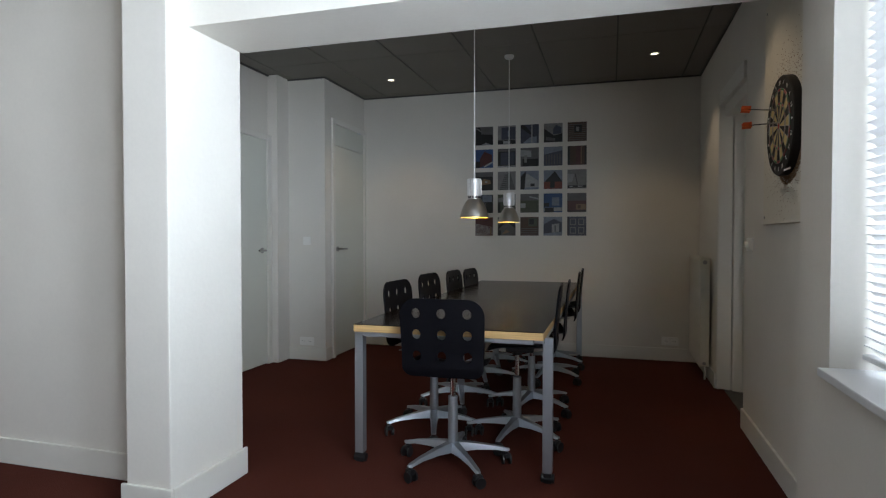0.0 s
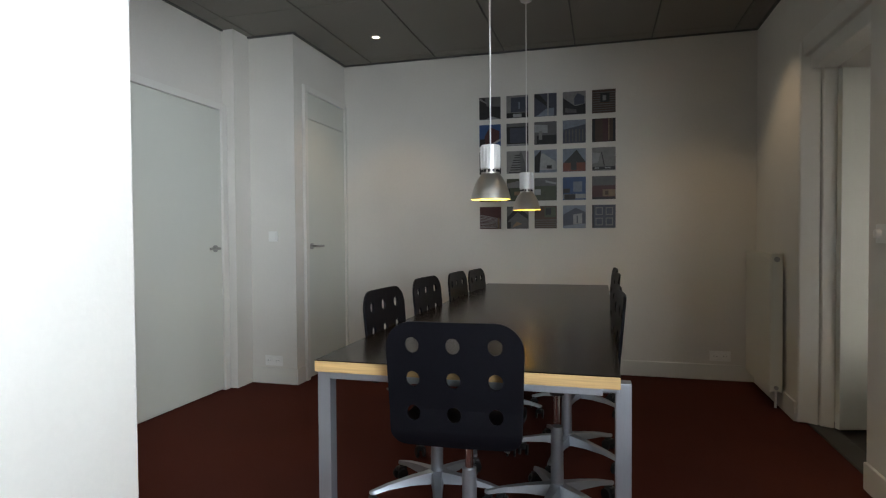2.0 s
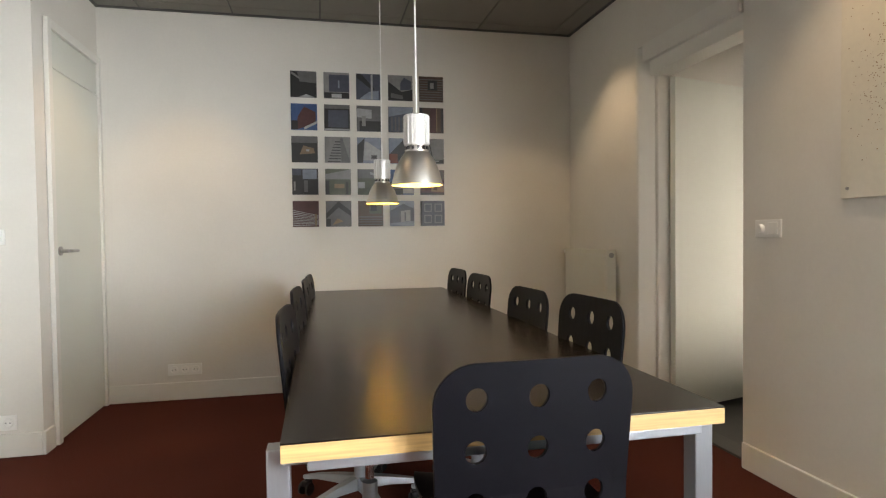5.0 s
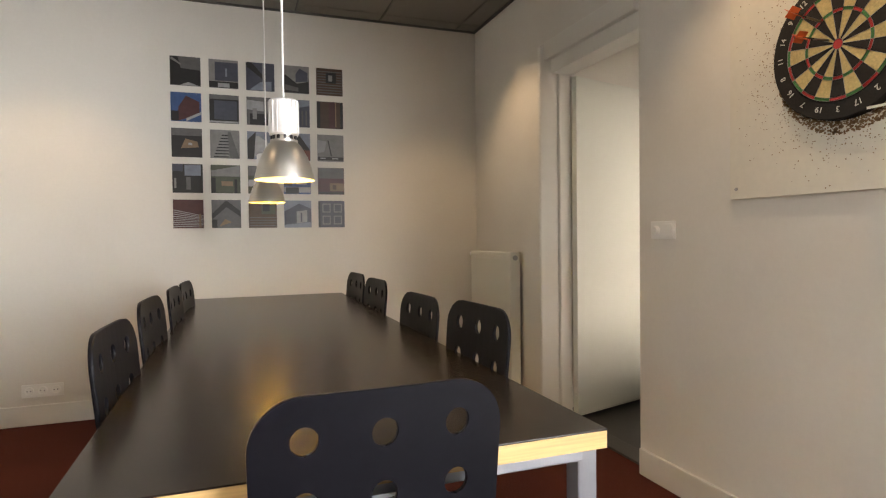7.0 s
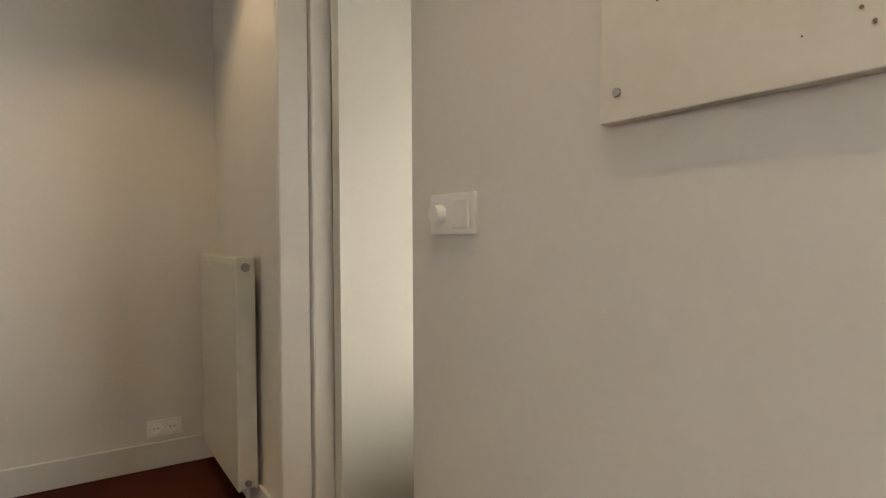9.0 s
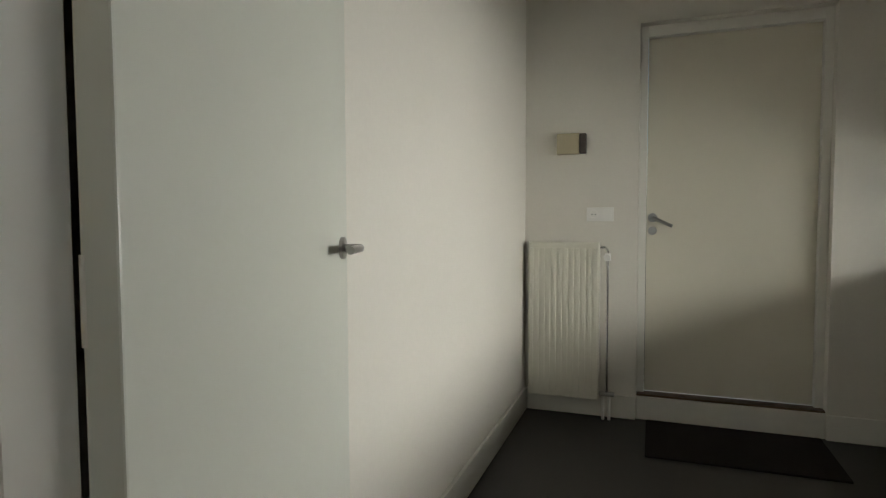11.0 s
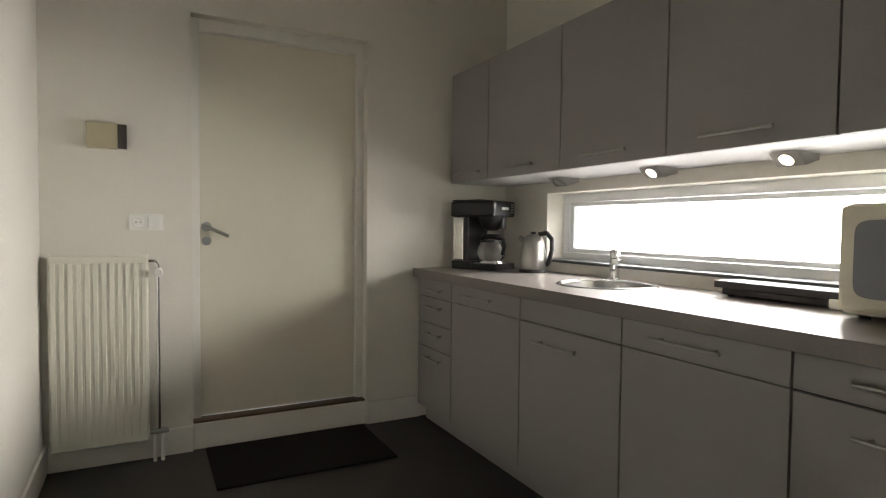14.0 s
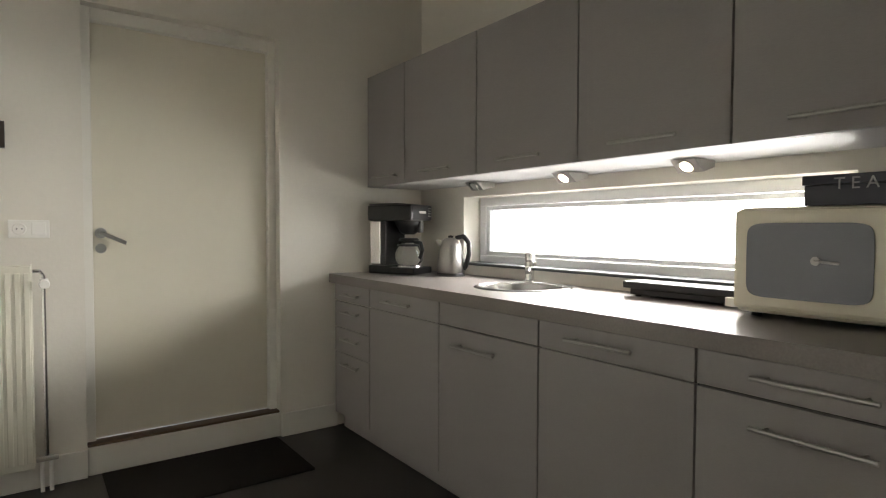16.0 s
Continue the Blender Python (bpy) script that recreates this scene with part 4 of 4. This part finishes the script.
for i in range(5):
    x0, x1 = UX[i], UX[i + 1]
    wd, c = x0 - x1, (x0 + x1) / 2
    u = thing("base_cabinet", "grey laminate base cabinet with steel bar handles", "cabinet", pose(0, 0, 0), group="kitchen base cabinets")
    part("body", B((x1, 1.74, 0.10, x0, CF - 0.019, 0.70)), GREYBODY, u)
    part("plinth", B((x1, 1.78, 0, x0, CF - 0.06, 0.099)), GREYLAM, u)
    if i == 0:
        for a, b in ((0.766, 0.866), (0.612, 0.766), (0.468, 0.612), (0.10, 0.468)):
            front(u, "drawer", x0, x1, a, b, (c - 0.02, 0.20, b - 0.055))
    elif i == 2:
        front(u, "blind_panel", x0, x1, 0.766, 0.866)
        front(u, "door", x0, x1, 0.10, 0.766, (c + 0.04, 0.27, 0.695))
    elif i == 4:
        front(u, "drawer", x0, x1, 0.766, 0.866, (c + 0.005, 0.27, 0.82))
        front(u, "drawer", x0, x1, 0.10, 0.766, (c + 0.005, 0.27, 0.695))
    else:
        front(u, "drawer", x0, x1, 0.766, 0.866, (c + 0.02, 0.26, 0.82))
        front(u, "door", x0, x1, 0.10, 0.768)
solid("filler_panel", B((1.042, 1.78, 0, 1.168, CF - 0.03, 0.867)), GREYLAM, "grey laminate filler beside the base cabinets", "panel", "thing")
SX, SY, SR = 2.845, 1.985, 0.205
# worktop with a round cut-out for the sink
bm = B((1.042, 1.722, 0.868, SX - 0.24, 2.378, 0.92), (SX + 0.24, 1.722, 0.868, KX - 0.002, 2.378, 0.92), (SX - 0.24, 1.722, 0.868, SX + 0.24, SY - 0.24, 0.92), (SX - 0.24, SY + 0.24, 0.868, SX + 0.24, 2.378, 0.92))
rings = []
for z in (0.92, 0.868):
    outer, inner = [], []
    for k in range(48):
        c, q = math.cos(k * math.pi / 24), math.sin(k * math.pi / 24)
        f = 0.24 / max(abs(c), abs(q))
        outer.append(bm.verts.new((SX + f * c, SY + f * q, z)))
        inner.append(bm.verts.new((SX + SR * c, SY + SR * q, z)))
    rings += [outer, inner]
for k in range(48):
    j = (k + 1) % 48
    for p, q in ((rings[0], rings[1]), (rings[1], rings[3]), (rings[3], rings[2])):
        bm.faces.new((p[k], p[j], q[j], q[k]))
solid("worktop", bm, WORKTOP, "grey-brown laminate kitchen worktop over the base cabinets", "worktop", "thing")

# ---- kitchen: wall units ----
CU = 2.144
WX = [4.045, 3.618, 2.993, 2.387, 1.80, 1.20]
for i in range(5):
    x0, x1 = WX[i], WX[i + 1]
    u = thing("wall_cabinet", "grey laminate wall cabinet with a steel bar handle", "cabinet", group="kitchen wall cabinets")
    part("body", B((x1, 1.722, 1.452, x0, CU - 0.019, 2.098)), GREYBODY, u)
    part("bottom", B((x1, 1.722, 1.438, x0, CU - 0.019, 1.4515)), UNDER, u, "white underside")
    c = (x0 + x1) / 2
    front(u, "door", x0, x1, 1.436, 2.10, (c + (0.0 if i else -0.03), 0.26, 1.487), CU)
solid("filler_panel", B((1.042, 1.74, 1.44, 1.198, CU - 0.02, 2.098)), GREYLAM, "grey laminate filler beside the wall cabinets", "panel", "thing")
for i, bx in enumerate((3.28, 2.655, 2.075)):
    lit = i > 0
    s = thing("cabinet_light", ("lit" if lit else "unlit") + " wedge-shaped steel spot under the wall cabinet", "light", pose(bx, 1.90, 1.437) @ Matrix.Diagonal((0.8, 0.85, 0.85, 1)), group="lights under the wall cabinets")
    bm = bmesh.new()
    pr = [(-0.09, -0.004), (-0.09, -0.03), (0.0, -0.055), (0.06, -0.004)]
    a = [bm.verts.new((-0.06, y, z)) for y, z in pr]
    b = [bm.verts.new((0.06, y, z)) for y, z in pr]
    bm.faces.new(a)
    bm.faces.new(b[::-1])
    for k in range(4):
        bm.faces.new((a[k], b[k], b[(k + 1) % 4], a[(k + 1) % 4]))
    part("case", bm, STEEL, s)
    m = Matrix.Translation((0, 0.03, -0.0305)) @ pose(0, 0, 0, 40.4, 0, 0)
    part("lens", lathe(bmesh.new(), [(0.0, -0.003), (0.026, -0.003), (0.028, 0.001)], 24, m), BULB if lit else DIMBULB, s)
    part("ring", lathe(bmesh.new(), [(0.028, 0.0), (0.029, -0.004), (0.034, -0.004), (0.035, 0.0)], 24, m), CHROME, s)

# ---- kitchen: things on the worktop ----
WZ = 0.92
t = thing("coffee_maker", "black and steel filter coffee maker with a glass jug", "coffee maker", pose(3.90, 2.0, WZ, 0, 0, 114) @ Matrix.Scale(1.1, 4))
part("base", B((-0.10, -0.14, 0, 0.10, 0.0, 0.045), (-0.095, -0.02, 0, 0.095, 0.15, 0.036), bevel=0.008), BLACKPL, t)
part("tower", B((-0.095, -0.135, 0.046, 0.095, -0.062, 0.285), bevel=0.008), CHROME, t, "polished steel water tower")
part("spine", B((-0.093, -0.0615, 0.046, 0.093, -0.03, 0.285), bevel=0.004), BLACKPL, t)
head = part("head", B((-0.105, -0.145, 0.286, 0.105, 0.145, 0.372), bevel=0.014), BLACKPL, t)
part("lid", B((-0.098, -0.138, 0.3725, 0.098, 0.06, 0.379), bevel=0.003), BLACKPL, head)
part("name_plate", B((-0.035, 0.1455, 0.325, 0.03, 0.147, 0.338)), INK, head)
for k in range(4):
    part("button", B((-0.085, 0.1455, 0.350 - k * 0.014, -0.06, 0.1475, 0.357 - k * 0.014), bevel=0.001), STEEL, head)
M = Matrix.Translation((0, 0.06, 0))
part("filter_holder", lathe(bmesh.new(), [(0.0, 0.212), (0.03, 0.212), (0.05, 0.225), (0.074, 0.27), (0.076, 0.287)], 28, M), BLACKPL, t, smooth=True)
part("filter_handle", B((-0.016, 0.125, 0.222, 0.016, 0.145, 0.285), bevel=0.005), BLACKPL, t)
part("hot_plate", lathe(bmesh.new(), [(0.0, 0.046), (0.075, 0.046), (0.078, 0.036)], 28, M), CHROME, t)
jug = part("jug", lathe(bmesh.new(), [(0.0, 0.048), (0.06, 0.049), (0.075, 0.07), (0.078, 0.105), (0.062, 0.15), (0.052, 0.168), (0.056, 0.178)], 32, M), GLASS, t, "clear glass jug", smooth=True)
part("jug_lid", lathe(bmesh.new(), [(0.0, 0.194), (0.05, 0.192), (0.057, 0.178)], 28, M), BLACKPL, jug)
part("jug_band", lathe(bmesh.new(), [(0.060, 0.158), (0.0605, 0.152), (0.064, 0.148), (0.064, 0.156), (0.060, 0.16)], 28, M), BLACKPL, jug)
part("jug_handle", tube(bmesh.new(), [(0.02, 0.11, 0.172), (0.03, 0.155, 0.168), (0.033, 0.168, 0.13), (0.03, 0.15, 0.085)], 0.010), BLACKPL, jug, smooth=True)
t = thing("kettle", "brushed steel electric kettle with a black handle", "kettle", pose(3.555, 1.872, WZ, 0, 0, 40))
part("base", lathe(bmesh.new(), [(0.0, 0.018), (0.078, 0.018), (0.082, 0.0)], 32), BLACKPL, t)
part("body", lathe(bmesh.new(), [(0.074, 0.018), (0.078, 0.03), (0.075, 0.09), (0.062, 0.17), (0.05, 0.2), (0.03, 0.215), (0.0, 0.218)], 36), STEEL, t, smooth=True)
part("lid_knob", lathe(bmesh.new(), [(0.014, 0.216), (0.016, 0.228), (0.0, 0.232)], 16), BLACKPL, t)
part("handle", tube(bmesh.new(), [(-0.03, 0.0, 0.215), (-0.075, 0, 0.225), (-0.105, 0, 0.19), (-0.108, 0, 0.13), (-0.09, 0, 0.06), (-0.074, 0, 0.04)], 0.0135), BLACKPL, t, "curved black handle", smooth=True)
part("spout", rod(bmesh.new(), (0.045, 0, 0.17), (0.082, 0, 0.20), 0.02, 0.012), STEEL, t, smooth=True)
t = thing("sink", "round steel sink set in the worktop", "sink", pose(SX, SY, WZ))
part("rim", lathe(bmesh.new(), [(0.198, -0.002), (0.2, 0.003), (0.204, 0.006), (0.216, 0.006), (0.226, 0.0005)], 56), CHROME, t, smooth=True)
part("bowl", lathe(bmesh.new(), [(0.199, 0.001), (0.196, -0.02), (0.185, -0.10), (0.165, -0.135), (0.12, -0.15), (0.0, -0.155)], 56), STEEL, t, smooth=True)
part("drain", lathe(bmesh.new(), [(0.0, -0.149), (0.035, -0.148), (0.04, -0.152)], 24), CHROME, t)
t = thing("tap", "chrome single lever mixer tap behind the sink", "tap", pose(3.005, 1.785, WZ, 0, 0, 42))
part("body", lathe(bmesh.new(), [(0.03, 0.0), (0.03, 0.008), (0.024, 0.012), (0.0225, 0.105), (0.018, 0.108)], 28), CHROME, t, smooth=True)
part("cap", lathe(bmesh.new(), [(0.02, 0.108), (0.0235, 0.111), (0.0235, 0.142), (0.019, 0.150), (0.0, 0.152)], 28), CHROME, t, smooth=True)
part("spout", tube(bmesh.new(), [(0, 0.01, 0.058), (0, 0.07, 0.072), (0, 0.12, 0.074), (0, 0.135, 0.06)], 0.012, 14), CHROME, t, smooth=True)
part("lever", tube(bmesh.new(), [(0, 0.0, 0.13), (0, 0.035, 0.142), (0, 0.075, 0.15)], 0.006), CHROME, t, smooth=True)
part("side_knob", rod(bmesh.new(), (-0.02, 0, 0.095), (-0.036, 0, 0.095), 0.008, seg=14), CHROME, t, smooth=True)
t = thing("hot_plate_tray", "low black two-tier tray with a white knob on the worktop", "tray", pose(2.12, 1.80, WZ))
part("base", B((-0.24, -0.06, 0.008, 0.225, 0.07, 0.032), bevel=0.004), BLACKPL, t)
part("lid", B((-0.26, -0.065, 0.033, 0.25, 0.085, 0.06), bevel=0.004), BLACKPL, t)
for x in (-0.22, 0.20):
    for y in (-0.04, 0.05):
        part("foot", rod(bmesh.new(), (x, y, 0), (x, y, 0.009), 0.012), BLACKPL, t)
part("knob", B((-0.215, 0.071, 0.004, -0.175, 0.092, 0.036), bevel=0.004), WHITEPL, t, "white knob")
t = thing("microwave", "cream retro microwave with a grey window", "microwave", pose(1.565, 1.855, WZ + 0.012) @ Matrix.Diagonal((1.08, 1.0, 1.13, 1)))
part("body", B((-0.26, -0.18, 0.0, 0.255, 0.17, 0.285), bevel=0.018), MWCREAM, t)
dr = part("door", B((-0.13, 0.171, 0.012, 0.25, 0.195, 0.278), bevel=0.012), MWCREAM, t)
cu = [(0.06 + 0.152 * math.copysign(abs(math.cos(a)) ** 0.25, math.cos(a)), 0.145 + 0.098 * math.copysign(abs(math.sin(a)) ** 0.25, math.sin(a))) for a in [k * math.pi / 20 for k in range(40)]]
part("window", plate(bmesh.new(), cu, 0.004, Matrix.Translation((0, 0.1962, 0))), MWGLASS, dr, "rounded grey window")
bm = tube(bmesh.new(), [(0.035, 0.2, 0.148), (0.035, 0.205, 0.148), (-0.02, 0.205, 0.144)], 0.0035)
part("emblem", rod(bm, (0.035, 0.198, 0.148), (0.035, 0.203, 0.148), 0.011, seg=16), STEEL, dr)
for x in (-0.22, 0.21):
    for y in (-0.14, 0.13):
        part("foot", rod(bmesh.new(), (x, y, -0.012), (x, y, 0.002), 0.014), BLACKPL, t)
part("dial", rod(bmesh.new(), (-0.195, 0.17, 0.19), (-0.195, 0.19, 0.19), 0.025, seg=24), STEEL, t, smooth=True)
part("dial", rod(bmesh.new(), (-0.195, 0.17, 0.10), (-0.195, 0.19, 0.10), 0.025, seg=24), STEEL, t, smooth=True)
t = thing("tea_box", "dark blue wooden tea box on top of the microwave", "box", pose(1.46, 1.90, WZ + 0.3345))
part("body", B((-0.20, -0.09, 0, 0.19, 0.12, 0.058), bevel=0.003), mat("navy_paint", (0.012, 0.014, 0.028), 0.4, grain=0.1), t)
part("lid", B((-0.205, -0.095, 0.0585, 0.195, 0.125, 0.085), bevel=0.003), mat("navy_lid", (0.014, 0.016, 0.03), 0.4, grain=0.1), t)
stroke("lettering", "T E A", 0.046, Matrix.Translation((0.06, 0.1257, 0.058)) @ pose(0, 0, 0, 90, 0, 180), mat("faded_ink", (0.35, 0.35, 0.36), 0.6), t)
t = solid("door_mat", B((3.55, 2.70, -0.002, 4.08, 3.56, 0.010), bevel=0.004), RUBBER, "black fibre door mat before the back door", "mat", "thing")
